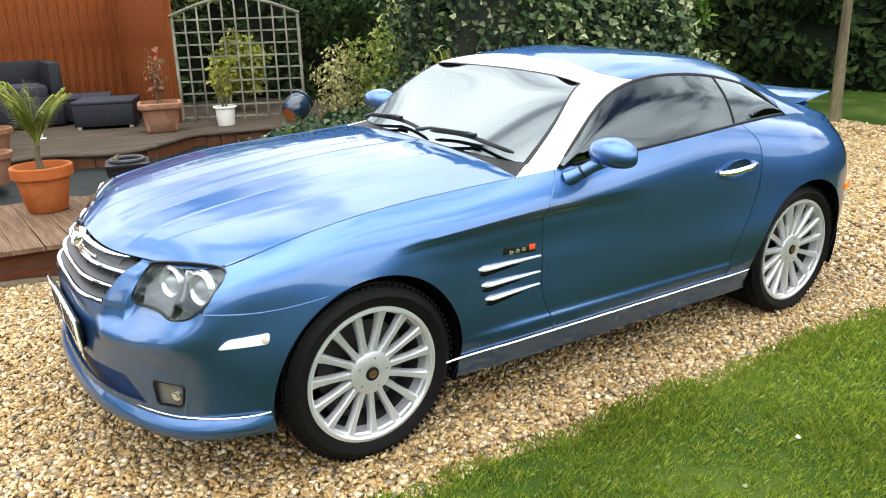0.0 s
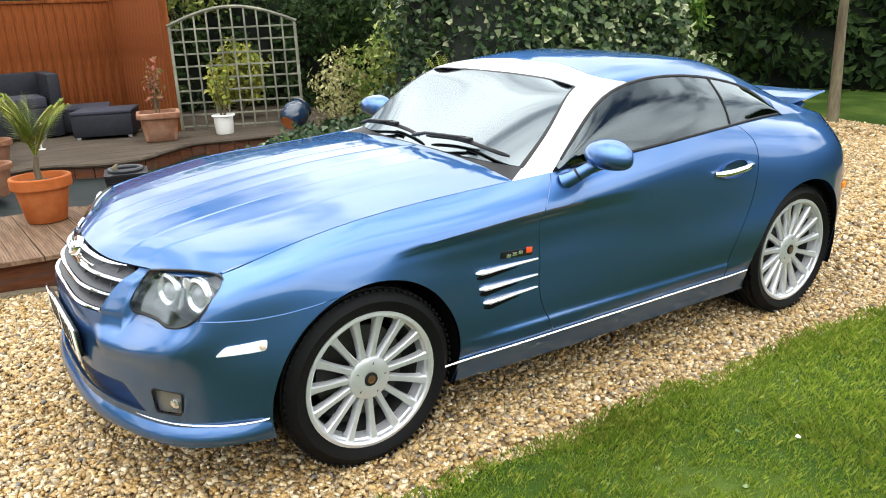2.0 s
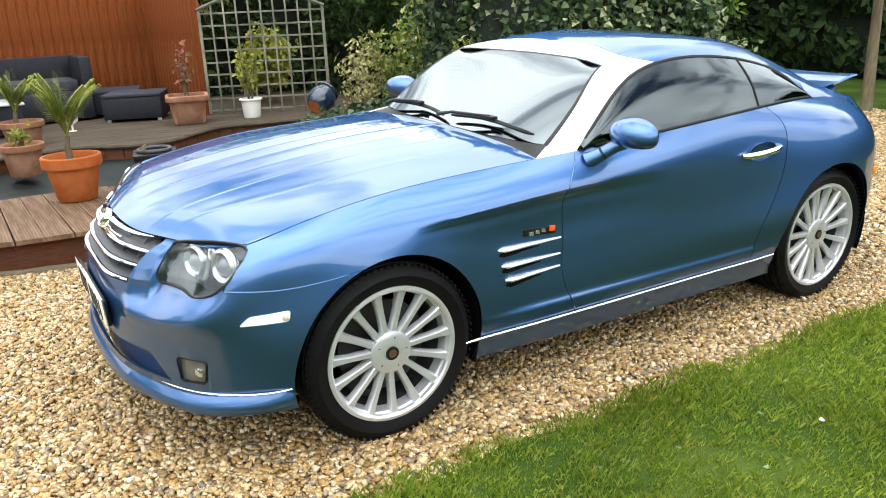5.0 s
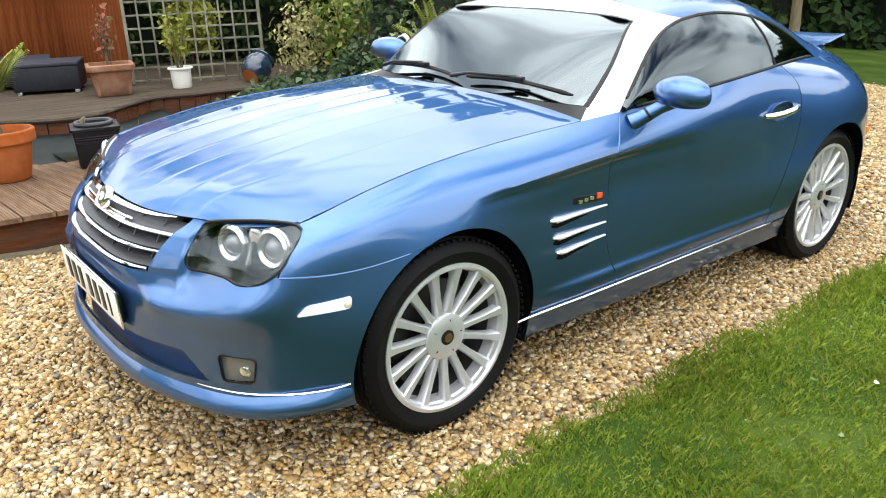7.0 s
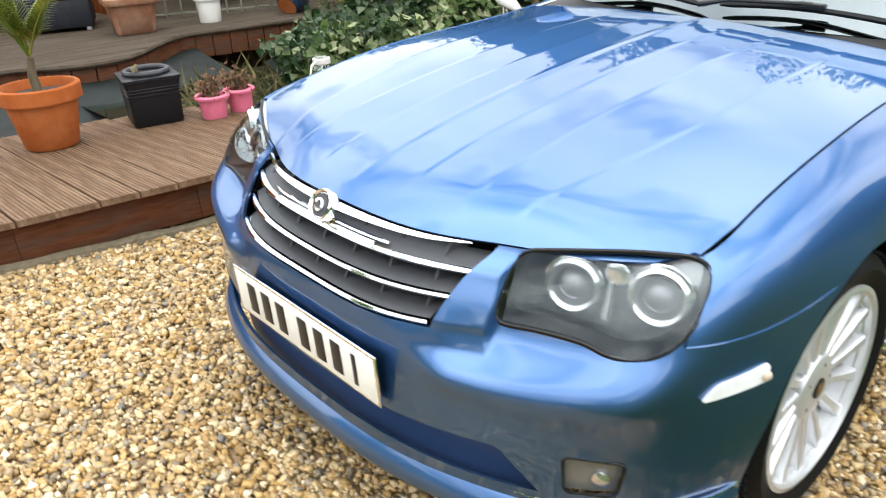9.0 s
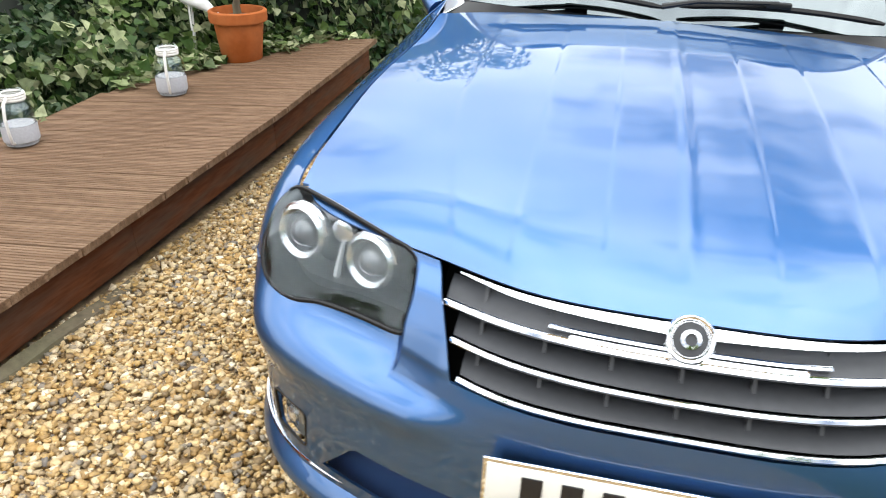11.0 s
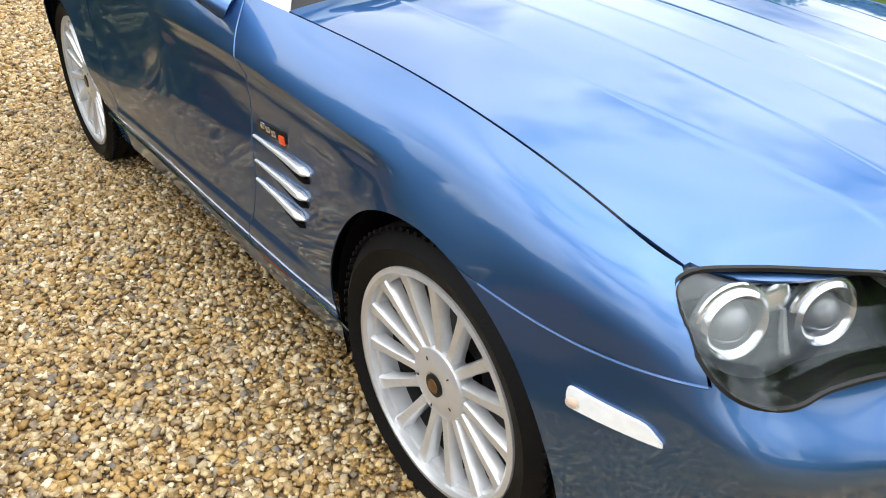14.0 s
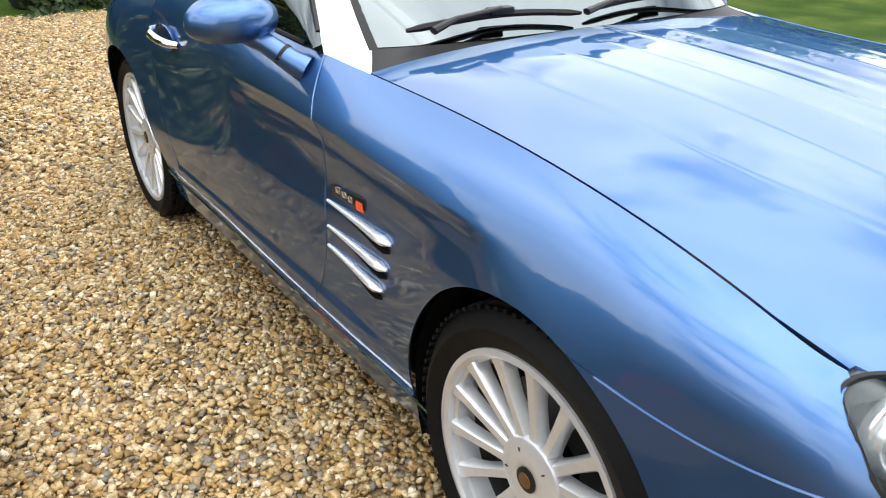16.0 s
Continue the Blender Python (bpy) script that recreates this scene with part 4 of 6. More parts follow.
lathe(bm, [(.015, .004), (.014, .009), (.009, .010), (.008, .005)], 28, facing(at, (.86, 0, .5)), caps=False)
part("roundel_ring", bm, CHROME, disc)

# Lower intake, its shadow put into the darker blue of the sheet.
us = np.linspace(-2.45, 2.45, 41)
back = skin(BODY, np.abs(us), spread(4.3, 8, 6))
back[..., 1] *= (np.sign(us) + (us == 0))[:, None]
back[..., 0] -= .045
bm = bmesh.new()
sheet(bm, back)
part("lower_intake", bm, INTAKE_BLUE, car, "shadowed lower intake")

# Number plate with plain bars.
lean = Euler((0, radians(5), 0)).to_matrix()
plate = new("number_plate")
plate.parent = car
tagged(plate, "white front number plate with dark bars")
bm = bmesh.new()
box(bm, (.014, .50, .095), (.789, 0, .455), .006, lean)
part("plate_holder", bm, BLACK, plate)
bm = bmesh.new()
box(bm, (.006, .532, .122), (.7965, 0, .454), .0028, lean)
part("plate_frame", bm, CHROME, plate, "bright plate surround")
bm = bmesh.new()
box(bm, (.006, .520, .110), (.798, 0, .454), .0028, lean)
part("plate", bm, PLATE_WHITE, plate)
for k, y in enumerate((.196, .136, .076, .016, -.070, -.130, -.190)):
    bm = bmesh.new()
    box(bm, (.003, .012 if k == 0 else .032, .074), (.8020, y, .4535), .001, lean)
    part("plate_bar", bm, INK, plate)

# Wipers on the foot of the windscreen.
for va, vb, ya, yb in ((.05, 1.80, 1, 1), (1.72, .10, -1, -1)):
    steps = np.linspace(0, 1, 15)
    vv = va + (vb - va) * steps
    ua = .10 + .10 * np.sin(steps * math.pi) + (.06 * (1 - steps) if ya > 0 else .02 * steps)
    line = np.stack([top(np.array([u]), np.array([v]))[0, 0] * [1, ya, 1] for u, v in zip(ua, vv)]) + [.012, 0, .022]
    wiper = new("wiper")
    wiper.parent = car
    tagged(wiper, "black windscreen wiper")
    bm = bmesh.new()
    tube(bm, line, [.004] + [.0075] * 13 + [.004], 6, 1.2)
    part("wiper_blade", bm, BLACK, wiper)
    bm = bmesh.new()
    mid = line[7] + [.008, 0, .016]
    base = line[0] * [1, 1, 1] + [.035, (-.05 if ya > 0 else .05), .0]
    tube(bm, np.stack([base, base * .7 + mid * .3 + [.006, 0, .012], mid]), [.013, .009, .008], 8, .7)
    part("wiper_arm", bm, BLACK, wiper)
    bm = bmesh.new()
    box(bm, (.03, .07, .016), tuple(line[7] + [.004, 0, .010]), .004)
    part("wiper_clip", bm, BLACK, wiper)

# Rear wing on its two end stays.
ys = np.linspace(-.458, .458, 45)
rows = []
for y in ys:
    e = abs(y) / .458
    lead, trail = -2.83 - .03 * e**2, -3.04 + .02 * e**4
    deep = .020 + .048 * max(0, 1 - ((e - .80) / .16)**2) if e > .64 else .020
    deep *= 1 if e < .93 else max(.55, 1 - (e - .93) / .15)
    rise = 1.008 + .010 * e**3
    over = [(lead + (trail - lead) * s, y, rise + .030 * s**1.4 + .010 * math.sin(math.pi * s)) for s in np.linspace(0, 1, 9)]
    under = [(x + .004, yy - math.copysign(.03, y) * (deep - .02) / .048, z - deep * (.45 + .55 * math.sin(math.pi * (k + 1) / 10))) for k, (x, yy, z) in enumerate(over)][::-1]
    rows.append(over + under + over[:1])
bm = bmesh.new()
sheet(bm, rows)
for r in (rows[0], rows[-1]):
    bm.faces.new([bm.verts.new(p) for p in r[:-1]])
bmesh.ops.remove_doubles(bm, verts=bm.verts, dist=2e-4)
spoiler = part("rear_wing", bm, PAINT, car, "blue fixed rear wing with flared ends")
for side in (1, -1):
    bm = bmesh.new()
    tube(bm, [(-2.88, .345 * side, .925), (-2.91, .36 * side, .955), (-2.935, .375 * side, .985)], [.05, .040, .045], 10, .5)
    part("wing_stay", bm, PAINT, spoiler)


# ---- the garden ----
GRAVEL_BED = material("gravel_bed", (0.19, 0.125, 0.06), rough=0.95, spread=0.4, grain=45, coarse=5, bump=0.8, bump_scale=70, other=(0.26, 0.18, 0.10))
# Turf is kept dark so that gaps between the blades look shaded.
TURF = material("turf", (0.030, 0.058, 0.008), rough=0.9, spread=0.35, grain=70, coarse=1.6, bump=0.7, spec=0.08, other=(0.055, 0.078, 0.014), mixing=(0.45, 0.7))
DECKING = material("weathered_decking", (0.122, 0.070, 0.039), rough=0.7, spec=0.2, spread=0.30, grain=14, coarse=3, bump=0.25, stretch=(9, 1, 9), other=(0.165, 0.104, 0.065))
DECK_SIDE = material("stained_deck_timber", (0.115, 0.037, 0.014), rough=0.7, spec=0.15, spread=0.35, grain=12, coarse=3, stretch=(1, 1, 8), other=(0.06, 0.033, 0.022))
OLD_BOARD = material("grey_brown_boards", (0.055, 0.041, 0.028), rough=0.8, spec=0.15, spread=0.3, grain=16, coarse=2, bump=0.2, stretch=(1, 8, 8), other=(0.065, 0.05, 0.036))
FENCE_WOOD = material("red_brown_fence_stain", (0.150, 0.040, 0.010), rough=0.9, spec=0.1, spread=0.32, grain=10, coarse=1.6, bump=0.2, stretch=(9, 9, 1), other=(0.20, 0.066, 0.022), mixing=(0.5, 0.8))
TRELLIS_WOOD = material("pale_grey_trellis", (0.125, 0.125, 0.092), rough=0.8, spread=0.25, grain=18, coarse=3, other=(0.21, 0.205, 0.15))
TERRACOTTA = material("orange_terracotta", (0.35, 0.090, 0.019), spec=0.2, rough=0.8, spread=0.16, grain=25, coarse=4, bump=0.1, other=(0.38, 0.12, 0.038))
PALE_CLAY = material("pale_clay", (0.235, 0.105, 0.058), spec=0.2, rough=0.8, spread=0.18, grain=25, coarse=5, other=(0.28, 0.155, 0.10))
SOIL = material("potting_soil", (0.03, 0.02, 0.014), rough=0.95, spread=0.4, grain=60, bump=0.5)
WHITE_GLAZE = material("white_glaze", (0.78, 0.77, 0.72), rough=0.3, spread=0.06, grain=10)
BLUE_GLAZE = material("dark_blue_glaze", (0.010, 0.026, 0.055), rough=0.18, spread=0.3, grain=8, coat=0.6, other=(0.20, 0.10, 0.04), mixing=(0.56, 0.66))
PINK = material("pink_plastic", (0.68, 0.16, 0.25), rough=0.45, spread=0.06)
BLACK_TUB = material("black_tub_plastic", (0.007, 0.007, 0.009), spec=0.3, rough=0.4, spread=0.25, grain=40)
RATTAN = material("charcoal_rattan", (0.012, 0.013, 0.018), spec=0.25, rough=0.55, spread=0.4, grain=90, coarse=20, bump=0.5, bump_scale=160)
CUSHION = material("grey_cushion", (0.035, 0.035, 0.047), spec=0.15, rough=0.9, spread=0.15, grain=40, bump=0.1)
PALE_TOP = material("pale_table_top", (0.42, 0.44, 0.46), rough=0.25, spread=0.1)
LINER = material("blue_grey_liner", (0.011, 0.015, 0.014), rough=0.55, spec=0.2, spread=0.4, grain=9, coarse=2, bump=0.5, bump_scale=6)
KERB = material("mossy_edging", (0.16, 0.125, 0.08), rough=0.9, spread=0.35, grain=40, bump=0.4, other=(0.10, 0.088, 0.05))
JAR_GLASS = glass("jar_glass", (0.97, 0.98, 0.98), clear=0.97, plain=0.04)
SAND = material("white_sand", (0.40, 0.40, 0.42), rough=0.9, spread=0.1, grain=120)
ROPE = material("white_rope", (0.66, 0.64, 0.60), rough=0.9, spread=0.2, grain=200, bump=0.4)
WATER = material("dark_pond_water", (0.012, 0.018, 0.012), rough=0.06, spread=0.2, grain=5)
STONE_WHITE = material("white_painted_resin", (0.72, 0.72, 0.70), rough=0.6, spread=0.12, grain=14)
BARK = material("grey_brown_bark", (0.10, 0.075, 0.045), rough=0.9, spread=0.4, grain=26, coarse=4, bump=0.8, stretch=(1, 1, .25), other=(0.17, 0.15, 0.09))

# The deck side lies level; the drive falls a little towards the lawn.
LEVEL = Matrix.Rotation(radians(1.411), 4, "Y") @ Matrix.Rotation(radians(2.123), 4, "X")
DECK_Z, UP_Z = .242, .362


def level(x, y, z, turn=0.0):
    return LEVEL @ pose(x, y, z, 0, 0, turn)


def line_at(x, pts):
    xs, ys = zip(*sorted(pts))
    return float(np.interp(x, xs, ys))


# Ground: one gravel sheet to the horizon, the lawn as a raised sheet with an uneven edge.
def rough(x, y, s, seed=0):
    return noise.noise(Vector((x * s, y * s, seed)))


def lawn_edge(x):
    return 1.055 + .035 * rough(x, 0, 2.2) + .03 * rough(x, 0, 9, 3) + .012 * max(0, -x - 2)**1.6 * (x > -9)


bm = bmesh.new()
n = 40
sheet(bm, [[(x, y, -.25 if -4.4 < x < 3.3 and -8.9 < y < -2.2 else -.004) for y in (-160, -60, -25, -12, -9, -8.8, -5, -2.3, -2.1, 0, 3, 6, 12, 25, 60, 160)] for x in (-160, -60, -25, -14, -9, -4.5, -4.3, -1, 3.2, 3.4, 7, 14, 25, 60, 160)])
tagged(part("ground", bm, GRAVEL_BED), "tan flint gravel drive under the car", "gravel", "", "structure")
bm = bmesh.new()
rows = []
for x in np.concatenate([np.linspace(14, 3, 12), np.linspace(2.6, -5, 90), np.linspace(-5.5, -9, 15)]):
    e = lawn_edge(x)
    ys = np.concatenate([[e - .01, e, e + .03, e + .08, e + .2], np.linspace(e + .4, 4, 10), [5, 7, 10, 16]])
    rows.append([(x, y, -.03 if k == 0 else .012 + .012 * min(1, max(0, (y - e) / .15)) + .008 * rough(x, y, 3)) for k, y in enumerate(ys)])
sheet(bm, rows)
tagged(part("lawn", bm, TURF), "mown green lawn beside the gravel drive", "lawn", "", "structure")
bm = bmesh.new()
rows = []
for k in range(24):
    f = k / 23
    x, y = -8.7 - .9 * f - 3 * max(0, f - .5), -1.2 - 5.2 * f
    rows.append([(x + .15 * rough(y, 0, 2), y, .01), (x - .2, y, .035), (x - 1.5, y + .2, .05), (x - 6, y + .8, .06), (x - 20, y + 2, .06)])
for y in (0, 2, 5, 9, 16):
    rows.insert(0, [(-8.6 + .1 * y, y, .01), (-8.9 + .1 * y, y, .035), (-10.4, y, .05), (-15, y, .06), (-30, y, .06)])
sheet(bm, rows)
tagged(part("far_lawn", bm, TURF), "sunlit strip of lawn past the gravel", "lawn", "", "structure")

# Lower deck, board by board, with fascia and mossy edging.
FRONT = [(-3.0, -1.575), (-1.5, -1.560), (-.4, -1.590), (.25, -1.62), (.93, -1.73), (2.9, -2.12)]
BACK = [(-3.0, -1.80), (-2.9, -1.92), (-2.15, -2.43), (-1.65, -2.59), (-.62, -2.62), (-.3, -2.98), (.3, -3.25), (2.9, -3.4)]
FALL = Matrix.Translation((0, -2.6, DECK_Z)) @ Matrix.Rotation(math.atan(.045), 4, "X") @ Matrix.Translation((0, 2.6, -DECK_Z))
deck = thing("lower_deck", "weathered brown grooved timber deck beside the drive", "deck", LEVEL @ FALL, "", "structure")
ridge = []
for k in range(9):
    a = -.0705 + k * .141 / 9
    ridge += [(a, -.0035), (a + .003, -.0035), (a + .004, 0), (a + .0142, 0)]
ridge = [(-.0705, -.026)] + ridge + [(.0705, -.0035), (.0705, -.026)]


@functools.cache
def plank_mesh(slope, length):
    """A grooved board of unit length whose front end is cut at a slope."""
    bm = bmesh.new()
    ends = [[bm.verts.new((x, y + (slope * x / length if y else 0), z)) for x, z in ridge] for y in (0, 1)]
    for j in range(len(ridge) - 1):
        bm.faces.new((ends[0][j], ends[0][j + 1], ends[1][j + 1], ends[1][j]))
    bm.faces.new(ends[0])
    bm.faces.new(ends[1])
    bmesh.ops.recalc_face_normals(bm, faces=bm.faces)
    me = bpy.data.meshes.new("plank")
    bm.to_mesh(me)
    bm.free()
    me.materials.append(DECKING)
    return me


x = -2.93
while x < 2.75:
    a, b = line_at(x, BACK), line_at(x, FRONT)
    slope = round((line_at(x + .07, FRONT) - line_at(x - .07, FRONT)) / .14, 3)
    ob = new("plank", plank_mesh(slope, round(b - a, 3)))
    ob.parent = deck
    ob.matrix_local = pose(x, a, DECK_Z + random.uniform(-.0012, .0012), 0, random.uniform(-.25, .25), random.uniform(-.12, .12)) @ Matrix.Diagonal((1, b - a + .02 + random.uniform(-.002, .002), 1, 1))
    x += .1455
for (xa, ya), (xb, yb) in zip(FRONT, FRONT[1:]):
    d = Vector((xb - xa, yb - ya, 0))
    turn = Matrix.Rotation(math.atan2(d.y, d.x), 3, "Z")
    bm = bmesh.new()
    box(bm, (d.length, .028, .16), ((xa + xb) / 2, (ya + yb) / 2 - .052, DECK_Z - .108), .003, turn)
    part("fascia_board", bm, DECK_SIDE, deck, "red-brown stained fascia board")
    # Near-black block added as the shade of the gap below the boards.
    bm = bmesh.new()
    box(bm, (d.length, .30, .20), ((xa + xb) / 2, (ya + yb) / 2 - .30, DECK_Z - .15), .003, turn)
    part("underdeck_shade", bm, DARK, deck)
bm = bmesh.new()
segs = []
for k in range(60):
    x = -3.0 + k * 5.9 / 59
    y = line_at(x, FRONT) + .004 + .006 * rough(x, 1, 6)
    low = .034 * min(1, max(0, (.05 - x) / .7))
    segs.append([(x, y - .026, -.04), (x, y - .024 + .006 * rough(x, 8, 12), .026 - low + .010 * rough(x, 2, 7)), (x, y + .020 + .008 * rough(x, 9, 12), .022 - low + .010 * rough(x, 5, 7)), (x, y + .032, -.04)])
sheet(bm, segs)
tagged(part("edging", bm, KERB), "mossy grey edging strip at the deck's foot", "edging", "", "structure")

# Upper deck with its wavy edge of upright boards.
UP_EDGE = [(2.9, -4.0), (1.5, -4.1), (.68, -4.25), (.25, -4.42), (-.2, -4.08), (-.5, -4.10), (-.85, -4.45), (-1.1, -4.65), (-1.45, -4.58), (-2.1, -4.45), (-3.2, -4.45)]
xs = np.linspace(2.9, -3.2, 90)
pts = np.array([[x, line_at(x, UP_EDGE)] for x in xs])
for _ in range(3):
    pts[1:-1, 1] = (pts[:-2, 1] + 2 * pts[1:-1, 1] + pts[2:, 1]) / 4
updeck = thing("upper_deck", "raised grey-brown timber deck with a wavy edge", "deck", LEVEL, "", "structure")
for k in range(24):
    ya, yb = -4.03 - k * .145, -4.03 - (k + 1) * .145 + .004
    bm = bmesh.new()
    a = []
    for x, y in pts:
        top_y = min(ya, y)
        if top_y > yb:
            a.append((x, top_y))
    if len(a) < 2:
        continue
    rows = [[(x, y, UP_Z - .026), (x, y, UP_Z + .0006 * (k % 3)), (x, yb, UP_Z + .0006 * (k % 3)), (x, yb, UP_Z - .026)] for x, y in a]
    run = [rows[0]]
    for p, q in zip(rows, rows[1:]):
        if abs(p[0][0] - q[0][0]) > .12:
            if len(run) > 1:
                sheet(bm, run)
            run = []
        run.append(q)
    if len(run) > 1:
        sheet(bm, run)
    part("deck_board", bm, OLD_BOARD, updeck)
k = 0
while k < len(pts) - 2:
    p, q = pts[k], pts[k + 2]
    d = Vector((q[0] - p[0], q[1] - p[1], 0))
    bm = bmesh.new()
    box(bm, (d.length - .006, .022, .17), ((p[0] + q[0]) / 2, (p[1] + q[1]) / 2 - .016, UP_Z - .115 + random.uniform(-.004, .004)), .003, Matrix.Rotation(math.atan2(d.y, d.x), 3, "Z"))
    part("fascia_board", bm, DECK_SIDE, updeck)
    k += 2
bm = bmesh.new()
tube(bm, [(x, y + .012, UP_Z - .012) for x, y in pts], .018, 6)
part("edge_strip", bm, OLD_BOARD, updeck)

# Pond liner and dark water between the decks.
bm = bmesh.new()
rows = []
for x in np.linspace(2.8, -1.2, 40):
    a, b = line_at(x, BACK) + .02, float(np.interp(-x, -pts[:, 0], pts[:, 1])) - .01
    rows.append([(x, a + (b - a) * f, DECK_Z - .035 - .13 * math.sin(math.pi * min(1, f * 1.05)) * min(1, max(.35, (1.2 - x) / 1.2)) + .03 * f + .02 * rough(x, f * 2, 3)) for f in np.linspace(0, 1, 12)])
sheet(bm, rows)
bmesh.ops.transform(bm, matrix=LEVEL, verts=bm.verts)
tagged(part("pond_liner", bm, LINER), "creased blue-grey pond liner between the decks", "pond liner", "", "structure")
bm = bmesh.new()
bmesh.ops.create_grid(bm, x_segments=6, y_segments=6, size=.5)
bmesh.ops.transform(bm, matrix=LEVEL @ Matrix.Translation((-.85, -3.35, DECK_Z - .10)) @ Matrix.Diagonal((1.6, 1.3, 1, 1)), verts=bm.verts)
tagged(part("pond_water", bm, WATER), "still dark water of the small pond", "water", "", "structure")

# Fence of upright feather-edge boards in two panels.
fence = thing("fence", "red-brown stained fence of upright overlapping boards", "fence", LEVEL)
bm = bmesh.new()
box(bm, (.118, .016, 1.42), (0, 0, 0), .003)
board_mesh_ob = part("board", bm, FENCE_WOOD, fence)
board_mesh = board_mesh_ob.data
bpy.data.objects.remove(board_mesh_ob)
for (xa, ya), (xb, yb), zt in (((3.4, -7.25), (-1.15, -7.30), 1.75), ((-1.15, -7.30), (-1.27, -5.68), 1.77)):
    d = Vector((xb - xa, yb - ya, 0))
    steps = int(d.length / .105)
    for k in range(steps):
        f = (k + .5) / steps
        ob = new("board", board_mesh)
        ob.parent = fence
        ob.matrix_local = pose(xa + d.x * f, ya + d.y * f, zt - .71 + random.uniform(-.006, .006), 0, random.uniform(-.3, .3), math.degrees(math.atan2(d.y, d.x)) + 7)
    bm = bmesh.new()
    box(bm, (d.length, .05, .035), ((xa + xb) / 2, (ya + yb) / 2, zt + .012), .004, Matrix.Rotation(math.atan2(d.y, d.x), 3, "Z"))
    part("capping_rail", bm, FENCE_WOOD, fence)
for x, y in ((-1.15, -7.28), (-1.27, -5.64)):
    bm = bmesh.new()
    box(bm, (.08, .08, 1.48), (x, y, 1.05), .005)
    part("post", bm, FENCE_WOOD, fence)

# Arched trellis.
trellis = thing("trellis", "pale grey arched square-lattice trellis panel", "trellis", LEVEL)
ta, tb = Vector((-1.28, -5.60, .37)), Vector((-2.44, -4.98, .37))
span = (tb - ta).length
tm = Matrix.Translation(ta) @ Matrix.Rotation(math.atan2(tb.y - ta.y, tb.x - ta.x), 4, "Z")


def arch(s):
    return 1.07 + .17 * math.sin(math.pi * min(1, max(0, s / span)))


for k in range(11):
    s = .02 + (span - .04) * k / 10
    bm = bmesh.new()
    w = .030 if k in (0, 10) else .017
    box(bm, (w, .018, arch(s)), (s, 0, arch(s) / 2), .002)
    bmesh.ops.transform(bm, matrix=tm, verts=bm.verts)
    part("upright_slat", bm, TRELLIS_WOOD, trellis)
for k in range(9):
    z = .03 + .125 * k
    inside = [s for s in np.linspace(0, span, 60) if arch(s) > z + .01]
    bm = bmesh.new()
    box(bm, (inside[-1] - inside[0], .014, .018), ((inside[0] + inside[-1]) / 2, .016, z), .002)
    bmesh.ops.transform(bm, matrix=tm, verts=bm.verts)
    part("cross_slat", bm, TRELLIS_WOOD, trellis)
bm = bmesh.new()
tube(bm, [tm @ Vector((s, 0, arch(s))) for s in np.linspace(0, span, 30)], .018, 6)
part("arched_rail", bm, TRELLIS_WOOD, trellis)


# Pots.
def pot(name, label, mat, m, r_top, r_low, h, lip, category="plant pot", soil=True, segs=40):
    t = thing(name, label, category, m)
    bm = bmesh.new()
    lathe(bm, [(.001, 0), (r_low * .94, 0), (r_low, .008), (r_top * .93 - .012, h - lip), (r_top - .012 + .010, h - lip + .003), (r_top, h - lip + .012), (r_top, h - .006),
               (r_top - .006, h), (r_top - .020, h), (r_top - .026, h - .01), (r_top - .035, h - .05)], segs, caps=False)
    part("bowl", bm, mat, t)
    if soil:
        bm = bmesh.new()
        lathe(bm, [(r_top - .030, h - .045), (r_top * .5, h - .035), (.001, h - .030)], 28)
        part("soil", bm, SOIL, t)
    return t


palm_pot = pot("palm_pot", "orange terracotta pot holding a small palm", TERRACOTTA, level(.46, -2.78, DECK_Z), .190, .125, .300, .075)
pot("palm_pot", "orange terracotta pot on the deck among ivy", TERRACOTTA, level(-2.43, -2.18, DECK_Z + .019), .160, .112, .275, .062)
pot("clay_pot", "pale clay pot with a leafy plant", PALE_CLAY, level(.66, -3.98, DECK_Z), .165, .115, .25, .05)
pot("clay_pot", "pale clay pot standing behind another", PALE_CLAY, level(.57, -4.86, UP_Z), .185, .130, .21, .05)
pot("white_pot", "white glazed tapered plant pot", WHITE_GLAZE, level(-1.56, -5.02, UP_Z), .118, .088, .195, .02)
tipped = thing("glazed_pot", "round dark blue glazed pot tipped on its side", "plant pot", level(-2.24, -4.80, UP_Z + .128) @ pose(0, 0, 0, 0, -58, 25))
bm = bmesh.new()
lathe(bm, [(.001, -.125), (.085, -.125), (.095, -.118), (.128, -.07), (.146, 0), (.140, .06), (.118, .105), (.112, .118), (.124, .128), (.124, .140), (.108, .142), (.098, .12), (.125, .05), (.12, -.06), (.001, -.09)], 40, caps=False)
part("bowl", bm, BLUE_GLAZE, tipped)
bm = bmesh.new()
lathe(bm, [(.001, -.127), (.083, -.127), (.083, -.1255)], 32, caps=False)
part("bare_foot", bm, TERRACOTTA, tipped, "unglazed terracotta foot")
for x, y, r in ((-.312, -2.575, .092), (-.480, -2.590, .086)):
    pot("pink_pot", "small pink plastic pot with withered stems", PINK, level(x, y, DECK_Z), r, r * .70, .125, .022)
# square planter
planter = thing("planter", "pale terracotta square planter with a young shrub", "planter", level(-.94, -5.10, UP_Z, -14))
bm = bmesh.new()
rings = []
